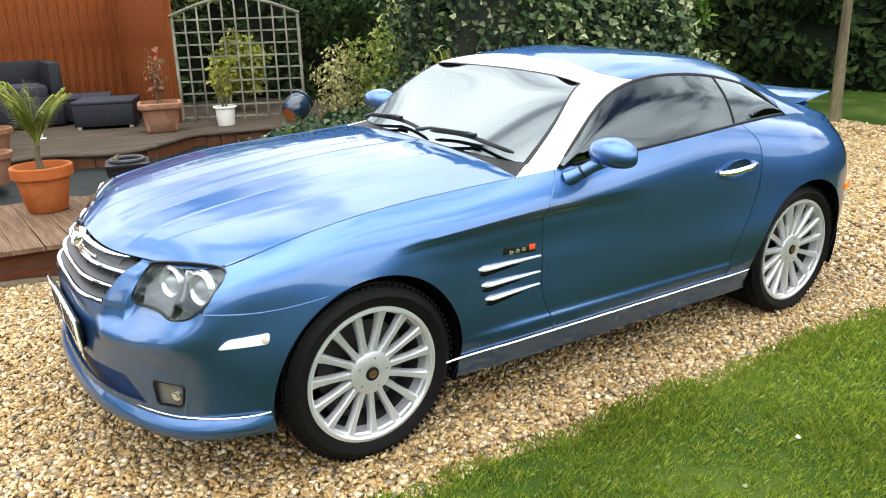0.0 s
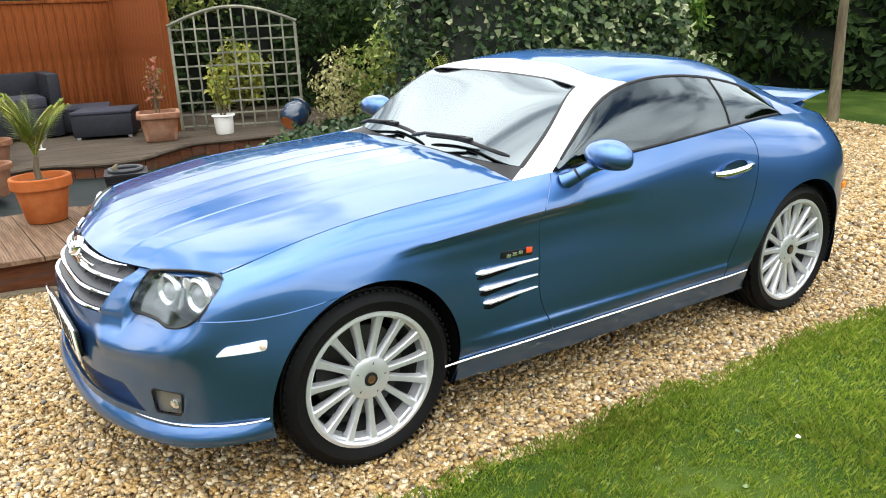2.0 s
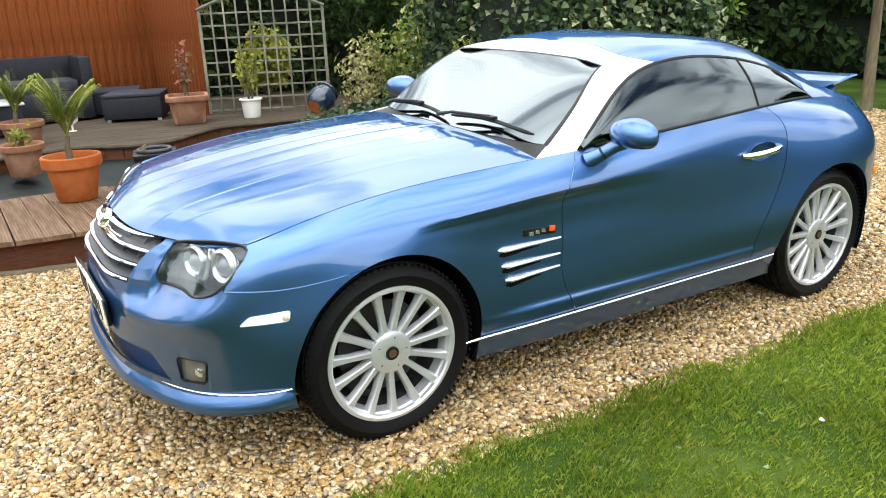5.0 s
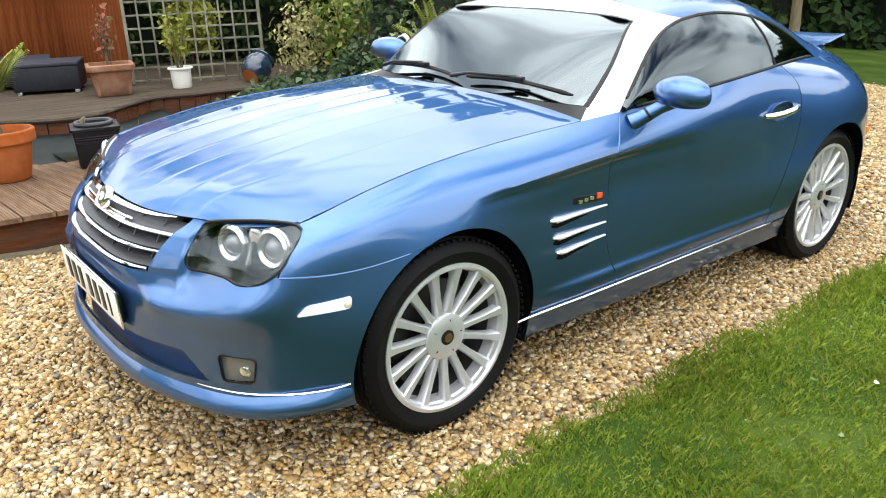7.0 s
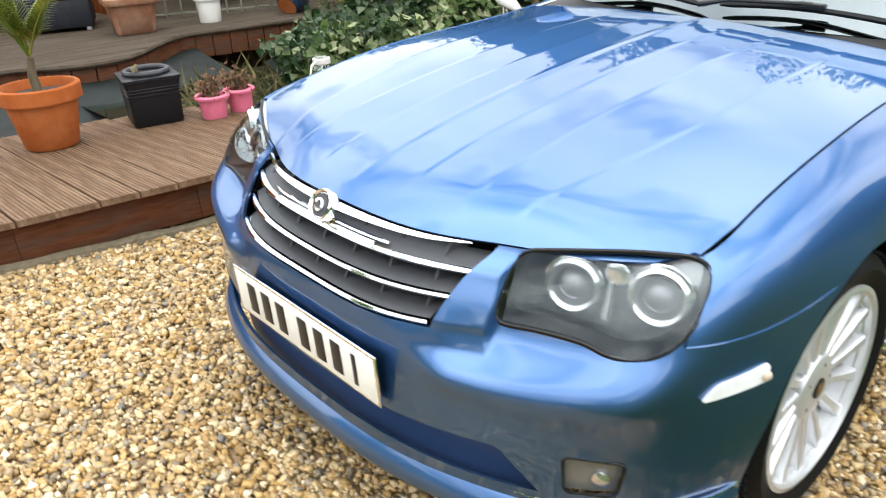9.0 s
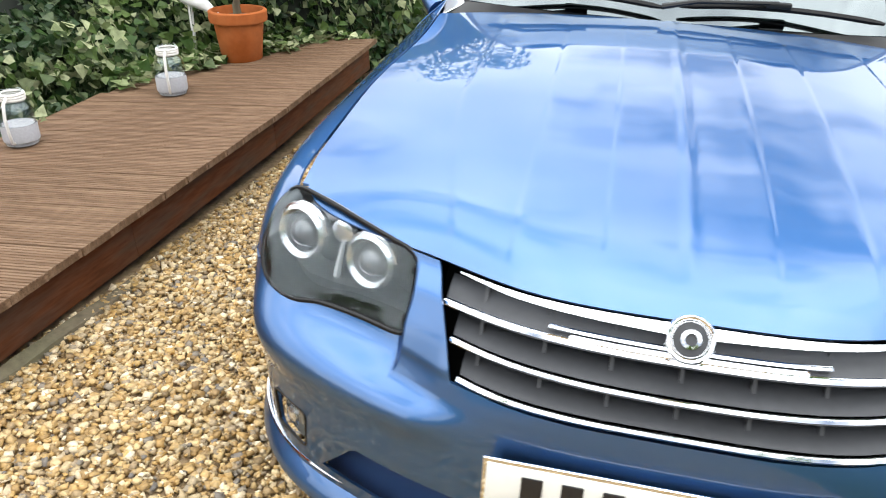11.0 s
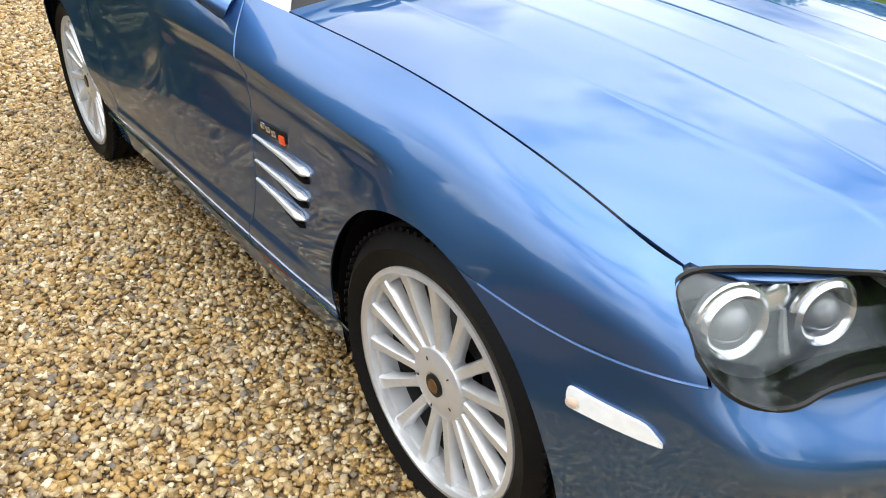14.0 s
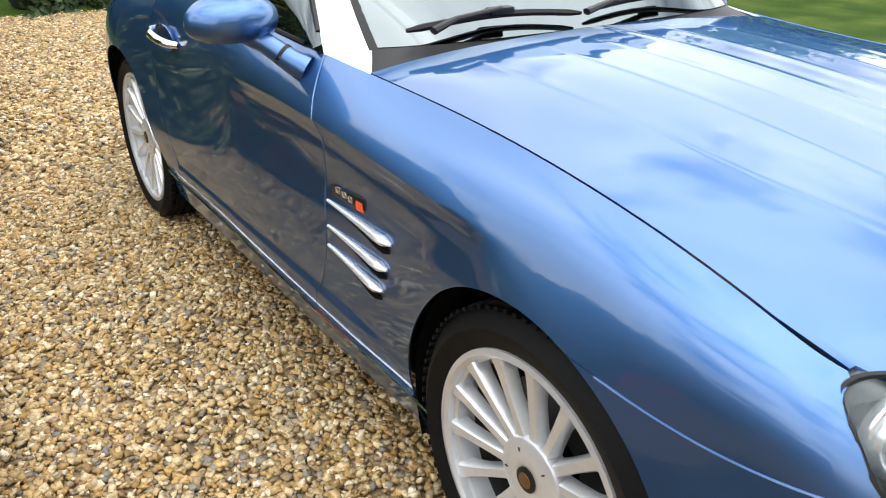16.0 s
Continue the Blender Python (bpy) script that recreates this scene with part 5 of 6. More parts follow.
for half, z in ((.135, 0), (.145, .01), (.175, .225), (.200, .228), (.205, .24), (.205, .275), (.198, .283), (.172, .283), (.165, .25)):
    rings.append([bm.verts.new((half * sx, half * sy, z)) for sx, sy in ((1, .8), (.8, 1), (-.8, 1), (-1, .8), (-1, -.8), (-.8, -1), (.8, -1), (1, -.8))])
for a, b in zip(rings, rings[1:]):
    for j in range(8):
        bm.faces.new((a[j], a[(j + 1) % 8], b[(j + 1) % 8], b[j]))
bm.faces.new(rings[0])
part("box", bm, PALE_CLAY, planter)
bm = bmesh.new()
box(bm, (.33, .33, .02), (0, 0, .245), .004)
part("soil", bm, SOIL, planter)

# Black pump tub with a ring on top.
tub = thing("pump_tub", "black square plastic tub with a ring-shaped lid", "tub", level(-.085, -2.815, DECK_Z, -13))
bm = bmesh.new()
rings = []
for half, z in ((.122, 0), (.125, .006), (.128, .150), (.133, .153), (.133, .163), (.130, .166), (.134, .178), (.132, .181), (.136, .193), (.134, .196), (.138, .228), (.143, .231), (.143, .246), (.130, .249), (.10, .250)):
    rings.append([bm.verts.new((half * sx, half * 1.08 * sy, z)) for sx, sy in ((1, .92), (.92, 1), (-.92, 1), (-1, .92), (-1, -.92), (-.92, -1), (.92, -1), (1, -.92))])
for a, b in zip(rings, rings[1:]):
    for j in range(8):
        bm.faces.new((a[j], a[(j + 1) % 8], b[(j + 1) % 8], b[j]))
bm.faces.new(rings[0])
bm.faces.new(rings[-1])
part("body", bm, BLACK_TUB, tub)
bm = bmesh.new()
tube(bm, [(.108 * math.cos(a), .108 * math.sin(a), .262) for a in np.linspace(0, 2 * math.pi, 33)], .014, 8)
part("ring", bm, TRIM_GREY, tub, "dull grey hose ring")
bm = bmesh.new()
tube(bm, [(.06, .07, .255), (.068, .078, .290), (.05, .08, .312)], [.02, .018, .008], 8)
part("spout", bm, KERB, tub)


# Jars with sand and a rope handle.
def jar(m, label):
    t = thing("jar_lantern", label, "jar", m)
    bm = bmesh.new()
    lathe(bm, [(.001, .002), (.050, .002), (.058, .012), (.058, .12), (.050, .145), (.036, .158), (.036, .192), (.039, .194), (.039, .198), (.034, .198), (.033, .16), (.047, .142), (.054, .118), (.054, .012), (.001, .008)], 32)
    part("glass", bm, JAR_GLASS, t)
    bm = bmesh.new()
    lathe(bm, [(.001, .004), (.0525, .006), (.0535, .078), (.001, .082)], 28)
    part("sand", bm, SAND, t)
    bm = bmesh.new()
    lathe(bm, [(.0595, .020), (.0605, .026), (.0605, .072), (.0595, .078)], 28, caps=False)
    part("band", bm, SAND, t)
    for z in (.166, .175, .184):
        bm = bmesh.new()
        tube(bm, [(.039 * math.cos(a), .039 * math.sin(a), z) for a in np.linspace(0, 2 * math.pi, 25)], .0055, 6)
        part("rope_turn", bm, ROPE, t)
    bm = bmesh.new()
    tube(bm, [(.04, 0, .178), (.075, .002, .165), (.092, .004, .12), (.090, .006, .06), (.078, .004, .03), (.062, .002, .022)], .0058, 6)
    part("rope_handle", bm, ROPE, t)
    return t


jar(level(-.93, -2.44, DECK_Z + .007, 15) @ Matrix.Scale(1.15, 4), "glass jar lantern with white sand and rope handle")
jar(level(-1.70, -2.20, DECK_Z + .018, 20) @ Matrix.Scale(1.2, 4), "glass jar lantern with a band of white sand")

# White heron ornament: one plain mesh.
bm = bmesh.new()
tube(bm, [(-.20, 0, .30), (-.10, 0, .36), (.02, 0, .42), (.12, 0, .47), (.17, 0, .51)], [.008, .045, .075, .062, .03], 14, .85)
tube(bm, [(.14, 0, .49), (.20, 0, .55), (.19, 0, .63), (.14, 0, .69), (.155, 0, .75), (.20, 0, .775)], [.035, .026, .02, .018, .022, .024], 10)
tube(bm, [(.21, 0, .775), (.33, 0, .745)], [.014, .002], 8)
tube(bm, [(.02, .02, .36), (.015, .02, .0)], .008, 6)
tube(bm, [(.02, -.02, .36), (.03, -.02, .0)], .008, 6)
heron = part("heron_ornament", bm, STONE_WHITE)
heron.matrix_world = level(-2.45, -2.46, DECK_Z + .012, -90) @ Matrix.Scale(.80, 4)
tagged(heron, "white painted garden heron ornament standing before the ivy", "ornament")

# Rattan corner sofa, ottomans and low table on the upper deck.
sofa = thing("garden_sofa", "charcoal rattan corner sofa with grey cushions", "sofa", level(.70, -6.62, UP_Z))
for name, size, at, mat in (("base", (1.90, .78, .30), (0, 0, .17), RATTAN), ("backrest", (1.90, .12, .36), (0, -.36, .48), RATTAN), ("armrest", (.12, .78, .36), (-.92, 0, .48), RATTAN),
                            ("cushion", (.86, .60, .11), (-.40, .06, .375), CUSHION), ("cushion", (.86, .60, .11), (.48, .06, .375), CUSHION)):
    bm = bmesh.new()
    box(bm, size, at, .02)
    part(name, bm, mat, sofa)
for x, y, turn in ((-.62, -5.92, -22), (-.50, -6.55, -14)):
    ott = thing("ottoman", "charcoal rattan ottoman with a flat cushion", "ottoman", level(x, y, UP_Z, turn), "ottomans of the garden set")
    bm = bmesh.new()
    box(bm, (.58, .55, .22), (0, 0, .14), .012)
    part("base", bm, RATTAN, ott)
    bm = bmesh.new()
    box(bm, (.59, .56, .035), (0, 0, .268), .014)
    part("cushion", bm, CUSHION, ott)
    for sx in (-1, 1):
        for sy in (-1, 1):
            bm = bmesh.new()
            box(bm, (.04, .04, .03), (.25 * sx, .23 * sy, .015), .003)
            part("foot", bm, ALLOY, ott)
table = thing("low_table", "low rattan table with a pale glass top", "table", level(.95, -5.75, UP_Z))
bm = bmesh.new()
box(bm, (.9, .55, .27), (0, 0, .155), .015)
part("base", bm, RATTAN, table)
bm = bmesh.new()
box(bm, (.96, .60, .02), (0, 0, .30), .006)
part("top", bm, PALE_TOP, table)
bm = bmesh.new()
tube(bm, [(-.11, 0, .10), (-.07, 0, .135), (0, 0, .14), (.05, 0, .16), (.075, 0, .20)], [.008, .05, .062, .045, .02], 14, 1.1)
tube(bm, [(.06, 0, .18), (.085, 0, .24), (.075, 0, .30), (.05, 0, .33), (.03, 0, .30)], [.022, .014, .012, .013, .004], 8)
lathe(bm, [(.001, 0), (.05, 0), (.05, .006), (.012, .012), (.012, .10)], 16)
bird = part("bird_ornament", bm, STONE_WHITE)
bird.matrix_world = level(.10, -5.45, UP_Z, 200) @ Matrix.Scale(.75, 4)
tagged(bird, "small white long-necked bird ornament on the upper deck", "ornament")


# ---- planting ----
def leaf_mat(name, color, other, light, gloss=0.45, spread=0.35):
    """Leaf: colour by leaf, a little light let through."""
    m = material(name, color, rough=gloss, spec=0.2, spread=spread, grain=40, coarse=1.3, hue_island=(color, other, light, color, other))
    n, l = m.node_tree.nodes, m.node_tree.links
    b = n["Principled BSDF"]
    through_ = n.new("ShaderNodeBsdfTranslucent")
    mixer = n.new("ShaderNodeMixShader")
    mixer.inputs[0].default_value = 0.22
    l.new(b.inputs["Base Color"].links[0].from_socket, through_.inputs[0])
    l.new(b.outputs[0], mixer.inputs[1])
    l.new(through_.outputs[0], mixer.inputs[2])
    l.new(mixer.outputs[0], n["Material Output"].inputs[0])
    return m


IVY = leaf_mat("ivy_leaf", (0.012, 0.032, 0.010), (0.026, 0.055, 0.019), (0.105, 0.135, 0.068), 0.38)
IVY_PALE = leaf_mat("variegated_ivy_leaf", (0.026, 0.058, 0.012), (0.075, 0.115, 0.030), (0.38, 0.40, 0.23), 0.45)
LAUREL = leaf_mat("laurel_leaf", (0.030, 0.085, 0.010), (0.095, 0.20, 0.020), (0.25, 0.38, 0.06), 0.33)
CONIFER = leaf_mat("conifer_spray", (0.009, 0.022, 0.006), (0.020, 0.043, 0.010), (0.05, 0.085, 0.02), 0.8)
SHRUB = leaf_mat("shrub_leaf", (0.095, 0.155, 0.03), (0.20, 0.25, 0.05), (0.36, 0.36, 0.10), 0.5)
CREAM = leaf_mat("cream_leaf", (0.40, 0.36, 0.16), (0.28, 0.30, 0.10), (0.50, 0.46, 0.26), 0.5)
YELLOW = leaf_mat("yellow_green_leaf", (0.20, 0.22, 0.03), (0.30, 0.28, 0.05), (0.14, 0.18, 0.03), 0.5)
PALM = leaf_mat("palm_frond", (0.11, 0.16, 0.022), (0.19, 0.22, 0.03), (0.30, 0.28, 0.06), 0.5)
RUSSET = leaf_mat("russet_leaf", (0.30, 0.08, 0.07), (0.28, 0.15, 0.07), (0.12, 0.12, 0.03), 0.6)
WITHERED = leaf_mat("withered_stem", (0.16, 0.09, 0.05), (0.22, 0.14, 0.08), (0.10, 0.05, 0.03), 0.8)
BLADE = leaf_mat("grass_blade", (0.105, 0.175, 0.012), (0.165, 0.24, 0.022), (0.32, 0.34, 0.06), 0.6)

DIAMOND = ([(0, 0, 0), (-.30, .45, .06), (0, 1, -.05), (.30, .45, .06)], [(0, 1, 2), (0, 2, 3)])
IVY_SHAPE = ([(0, 0, 0), (-.52, .18, .05), (-.34, .52, .03), (0, 1, -.06), (.34, .52, .03), (.52, .18, .05), (0, .42, -.03)],
             [(0, 1, 6), (1, 2, 6), (2, 3, 6), (3, 4, 6), (4, 5, 6), (5, 0, 6)])
STRIP = ([(-.035, 0, 0), (.035, 0, 0), (.028, .5, .03), (0, 1, -.10), (-.028, .5, .03)], [(0, 1, 2), (0, 2, 4), (4, 2, 3)])
rng = np.random.default_rng(7)


def leaves(name, where, facing_to, sizes, mat, parent=None, shape=DIAMOND, wild=0.7):
    """Many leaves in one mesh: at places, turned roughly to face the given ways."""
    where, facing_to = np.asarray(where, float), np.asarray(facing_to, float)
    k = len(where)
    nrm = facing_to + rng.normal(0, wild, (k, 3))
    nrm /= np.linalg.norm(nrm, axis=1)[:, None] + 1e-9
    tang = rng.normal(0, 1, (k, 3)) + [0, 0, -.6]
    tang -= nrm * (tang * nrm).sum(1)[:, None]
    tang /= np.linalg.norm(tang, axis=1)[:, None] + 1e-9
    side = np.cross(tang, nrm)
    base = np.array(shape[0])
    tri = np.array(shape[1])
    s = np.asarray(sizes, float).reshape(-1, 1, 1) * np.ones((k, 1, 1))
    pts = where[:, None] + s * (base[None, :, :1] * side[:, None] + base[None, :, 1:2] * tang[:, None] + base[None, :, 2:3] * nrm[:, None])
    faces = tri[None] + (np.arange(k) * len(base))[:, None, None]
    ob = bulk(name, pts.reshape(-1, 3), faces.reshape(-1, 3), mat, parent)
    return tagged(ob, kind="stuff") if parent is None else ob


def cloud(n, centre, radii, hollow=0.55):
    """Places in an uneven clump, thicker near its skin, with outward ways."""
    d = rng.normal(0, 1, (n, 3))
    d /= np.linalg.norm(d, axis=1)[:, None]
    lump = 1 + .22 * np.sin(d[:, 0] * 5 + centre[0] * 3) * np.cos(d[:, 1] * 4 + centre[1]) + .15 * np.sin(d[:, 2] * 7)
    r = (hollow + (1 - hollow) * rng.random(n)**.5) * lump
    return np.asarray(centre) + d * r[:, None] * np.asarray(radii), d


def bank(n, xa, xb, foot, top_z, depth, z0=0.0, lump=.18):
    """Places on a leafy bank: foot(x) gives its front line in y; it leans back by depth up to top_z(x)."""
    x, f = rng.uniform(xa, xb, n), rng.random(n)
    ft = np.array([foot(v) for v in x])
    tz = np.array([top_z(v) for v in x])
    bump = lump * (np.sin(x * 3.1 + f * 5) * np.cos(x * 1.7 - f * 7) + .6 * np.sin(x * 7.3 + f * 11))
    y = ft - depth(x) * f**1.3 + bump * (.3 + f) + rng.normal(0, .05, n)
    z = z0 + (tz - z0) * f + rng.normal(0, .03, n)
    return np.stack([x, y, z], 1), np.stack([0 * x, 1 - f * .4 + 0 * x, .35 + f * .5], 1)


def solid(name, parent, mat, rows):
    bm = bmesh.new()
    sheet(bm, rows)
    return part(name, bm, mat, parent)


# Near-black colour that holds the shade deep among the leaves.
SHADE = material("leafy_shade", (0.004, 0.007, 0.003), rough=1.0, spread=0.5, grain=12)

# Ivy bank behind the deck and along the drive.
ivy = thing("ivy_bank", "dense dark and variegated ivy over a bank", "ivy")


def ivy_foot(x):
    return float(np.interp(x, (-8.5, -6.4, -4.2, -3.3, -3.05, -2.95, -2.2, -1.6, -.95, -.6), (-1.75, -1.58, -1.52, -1.62, -1.72, -1.95, -2.45, -2.62, -2.66, -2.95)))


def ivy_top(x):
    return float(np.interp(x, (-8.5, -6.2, -5.6, -4.8, -4.4, -3.3, -2.95, -2.7, -2.2, -1.6, -1.0), (.06, .30, 1.1, 2.6, 2.9, 2.8, 2.2, .75, .48, .38, .28)))


def ivy_depth(x):
    return np.interp(x, (-3.2, -2.7, -2.0, -1.0), (1.5, 1.3, 1.0, .6))


p, d = bank(22000, -6.0, -1.1, ivy_foot, ivy_top, ivy_depth)
leaves("ivy_leaves", p, d, rng.uniform(.035, .072, len(p)), IVY, ivy, IVY_SHAPE)
p, d = bank(4200, -6.0, -1.1, ivy_foot, lambda x: min(ivy_top(x), .7 + .3 * math.sin(x * 2)), lambda x: ivy_depth(x) * .6)
leaves("variegated_leaves", p + [0, .04, .02], d, rng.uniform(.035, .08, len(p)), IVY_PALE, ivy, IVY_SHAPE)
p, d = bank(2600, -5.2, -2.6, ivy_foot, ivy_top, ivy_depth)
leaves("variegated_leaves", p + [0, .06, .03], d, rng.uniform(.04, .08, len(p)), IVY_PALE, ivy, IVY_SHAPE)
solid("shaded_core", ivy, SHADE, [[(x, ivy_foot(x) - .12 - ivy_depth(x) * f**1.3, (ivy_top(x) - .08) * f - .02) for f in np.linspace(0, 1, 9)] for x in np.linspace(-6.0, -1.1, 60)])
# trailing ivy over the deck's end
k = 700
x = rng.uniform(-3.05, -1.75, k)
y = np.array([line_at(v, BACK) for v in x]) + rng.uniform(-.25, .13, k) + .06 * np.sin(x * 14)
lv = np.stack([x, y, np.full(k, DECK_Z + .02) + rng.uniform(0, .06, k)], 1) @ np.array(LEVEL.to_3x3()).T
leaves("trailing_leaves", lv, np.tile([0, .2, 1], (k, 1)), rng.uniform(.035, .075, k), IVY_PALE, ivy, IVY_SHAPE, .45)


# Hedges and trees.
def hedge(name, label, mat, xa, ya, xb, yb, height, thick, count, size, shade=True, shape=DIAMOND, wild=.7, rag=.22):
    h = thing(name, label, "hedge")
    a, b = np.array([xa, ya]), np.array([xb, yb])
    along = (b - a) / np.linalg.norm(b - a)
    out = np.array([-along[1], along[0]])
    if out @ (np.array([0, 0]) - (a + b) / 2) < 0:
        out = -out
    f, z = rng.random(count), rng.random(count)**.85 * height
    top_f = (rng.random(count) < .16)
    z[top_f] = height
    bump = rag * (np.sin(f * 23 + z * 2.1) * np.cos(f * 9 - z * 3.3) + .7 * np.sin(f * 51 + z * 6))
    off = np.where(top_f, rng.uniform(-thick, 0, count), bump - .12 * (z / height)**2)
    z = z + np.where(top_f, bump * .8, 0) + rng.normal(0, .04, count)
    p = np.stack([a[0] + (b - a)[0] * f + out[0] * off, a[1] + (b - a)[1] * f + out[1] * off, z], 1)
    d = np.tile([out[0], out[1], .45], (count, 1))
    leaves(name + "_leaves", p, d, rng.uniform(.7, 1.3, count) * size, mat, h, shape, wild)
    # A near-black box inside the hedge stands for its inner shade.
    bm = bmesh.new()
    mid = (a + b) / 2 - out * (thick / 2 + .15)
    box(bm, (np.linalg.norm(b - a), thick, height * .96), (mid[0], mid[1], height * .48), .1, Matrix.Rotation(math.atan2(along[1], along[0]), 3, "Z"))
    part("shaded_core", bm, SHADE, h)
    return h


def tree(name, label, mat, base, height, trunk_r, crown_r, count, size, lean=(0, 0), crown_at=.62, clumps=11):
    t = thing(name, label, "tree")
    b = Vector(base)
    top_ = b + Vector((lean[0], lean[1], height))
    bm = bmesh.new()
    pts = [b.lerp(top_, s) + Vector((.05 * math.sin(s * 7), .05 * math.cos(s * 5), 0)) for s in np.linspace(0, .9, 10)]
    tube(bm, [pts[0] - Vector((0, 0, .1))] + pts, [trunk_r * 1.5] + [trunk_r * (1.15 - s) for s in np.linspace(0, .9, 10)], 12)
    part("trunk", bm, BARK, t)
    heads = []
    for k in range(clumps):
        a = 2.4 * k
        s = crown_at + (1 - crown_at) * (k + .5) / clumps
        reach = crown_r * (1.05 - .6 * abs(s - .75)) * (.55 + .45 * ((k * 7) % 5) / 4)
        start = b.lerp(top_, s * .82)
        end = b.lerp(top_, s) + Vector((math.cos(a) * reach, math.sin(a) * reach, .3))
        bm = bmesh.new()
        tube(bm, [start, start.lerp(end, .5) + Vector((0, 0, .15)), end], [trunk_r * .45, trunk_r * .25, trunk_r * .08], 7)
        part("limb", bm, BARK, t)
        heads.append(end)
    p, d = zip(*[cloud(count // clumps, tuple(e), (crown_r * .5, crown_r * .5, crown_r * .38)) for e in heads])
    leaves("crown", np.concatenate(p), np.concatenate(d), rng.uniform(.7, 1.3, sum(map(len, p))) * size, mat, t)
    return t


hedge("laurel_hedge", "glossy green laurel hedge behind the drive", LAUREL, -5.2, -4.3, -9.6, -5.6, 3.0, 1.2, 9000, .14)
hedge("conifer_hedge", "tall dark clipped conifer hedge past the lawn", CONIFER, -9.0, -8.2, -16.5, 1.5, 4.5, 1.5, 14000, .20)
hedge("conifer_hedge", "dark conifer hedge behind the trellis", CONIFER, -1.5, -7.7, -5.4, -6.2, 1.9, .6, 5200, .10)
hedge("conifer_hedge", "dark conifer hedge beyond the fence", CONIFER, -9.0, -9.0, 4.5, -10.2, 1.75, 1.0, 7000, .17)
hedge("conifer_hedge", "dark clipped hedge at the far end of the garden", CONIFER, -16.5, 1.0, -12, 14, 4.0, 1.5, 5000, .24)
# The next two hedges stand out of view, added for the car's reflections.
hedge("laurel_hedge", "unseen laurel hedge beyond the far side of the lawn, added for reflections", LAUREL, -12, 13.0, 12, 12.0, 2.6, 1.2, 7000, .24)
hedge("laurel_hedge", "unseen laurel hedge across the front of the drive, added for reflections", LAUREL, 13.0, 13, 12.0, -10, 2.4, 1.2, 6000, .24)
hedge("low_hedge", "low dark shrubs at the far end of the drive", IVY, -8.75, -.35, -9.0, 2.6, .55, .5, 2200, .09)
tree("young_tree", "slim young tree with drooping leaves on the lawn", SHRUB, (-8.75, -2.72, 0), 4.4, .066, 1.0, 3000, .11, (.0, .0), .40, 15)
tree("garden_tree", "broad leafy tree beyond the lawn", LAUREL, (-8.5, 13.5, 0), 3.8, .2, 1.6, 3500, .2)
tree("garden_tree", "broad leafy tree across the drive", LAUREL, (14.5, 5.0, 0), 4.6, .2, 2.0, 4000, .2)
tree("garden_tree", "broad leafy tree near the drive's end", LAUREL, (13.5, -8.0, 0), 4.6, .2, 2.0, 4000, .2)


# Shrubs between the upper deck and the ivy.
def shrub(label, mat, centre, radii, count, size, stems=6, shape=DIAMOND):
    t = thing("shrub", label, "shrub")
    foot = Vector((centre[0], centre[1], max(0, centre[2] - radii[2] - .25)))
    for k in range(stems):
        a = 2 * math.pi * k / stems
        bm = bmesh.new()
        tip = Vector(centre) + Vector((math.cos(a) * radii[0] * .6, math.sin(a) * radii[1] * .6, radii[2] * .4))
        tube(bm, [foot, foot.lerp(tip, .5) + Vector((0, 0, .08)), tip], [.012, .009, .004], 5)
        part("stem", bm, BARK, t)
    p, d = cloud(count, centre, radii, .35)
    leaves("foliage", p, d, rng.uniform(.7, 1.3, count) * size, mat, t, shape)
    return t


shrub("shrub with cream-edged leaves beside the deck", CREAM, (-2.75, -4.75, .62), (.30, .30, .40), 900, .055)
shrub("loose green shrub with pale tips", SHRUB, (-3.15, -4.35, .80), (.50, .45, .55), 1400, .075)
shrub("loose russet-stemmed shrub beside the ivy", RUSSET, (-3.2, -4.1, .45), (.35, .3, .28), 500, .06)
shrub("bright green shrub in front of the ivy", IVY_PALE, (-3.6, -4.5, 1.0), (.5, .45, .65), 1300, .08)
shrub("dark leafy shrub by the pond", IVY, (-2.25, -3.75, .26), (.55, .45, .20), 1300, .06, 6, IVY_SHAPE)
shrub("low variegated shrub by the pond", IVY_PALE, (-1.65, -3.55, .22), (.45, .35, .14), 380, .06, 5, IVY_SHAPE)
# Ivy clump added to break up the bank's straight upright edge.
shrub("tall clump of dark ivy added to soften the bank's edge", IVY, (-2.95, -3.45, 1.25), (.36, .45, .85), 1700, .055, 6, IVY_SHAPE)
shrub("dark overhanging shrub behind the trellis", CONIFER, (-3.4, -6.2, 1.35), (.65, .5, .55), 2400, .08)
shrub("tall reedy green shrub beside the ivy", SHRUB, (-4.1, -5.3, 1.25), (.45, .4, .85), 1500, .08)
shrub("yellow-green clipped bush behind the trellis", YELLOW, (-2.15, -6.15, .72), (.30, .26, .36), 1500, .07)
shrub("red-leaved shrub above the fence", RUSSET, (.6, -7.75, 2.0), (1.9, .3, .30), 3600, .06)
shrub("loose grey-green shrub above the fence", SHRUB, (-1.9, -7.4, 1.75), (.8, .5, .5), 1500, .08)


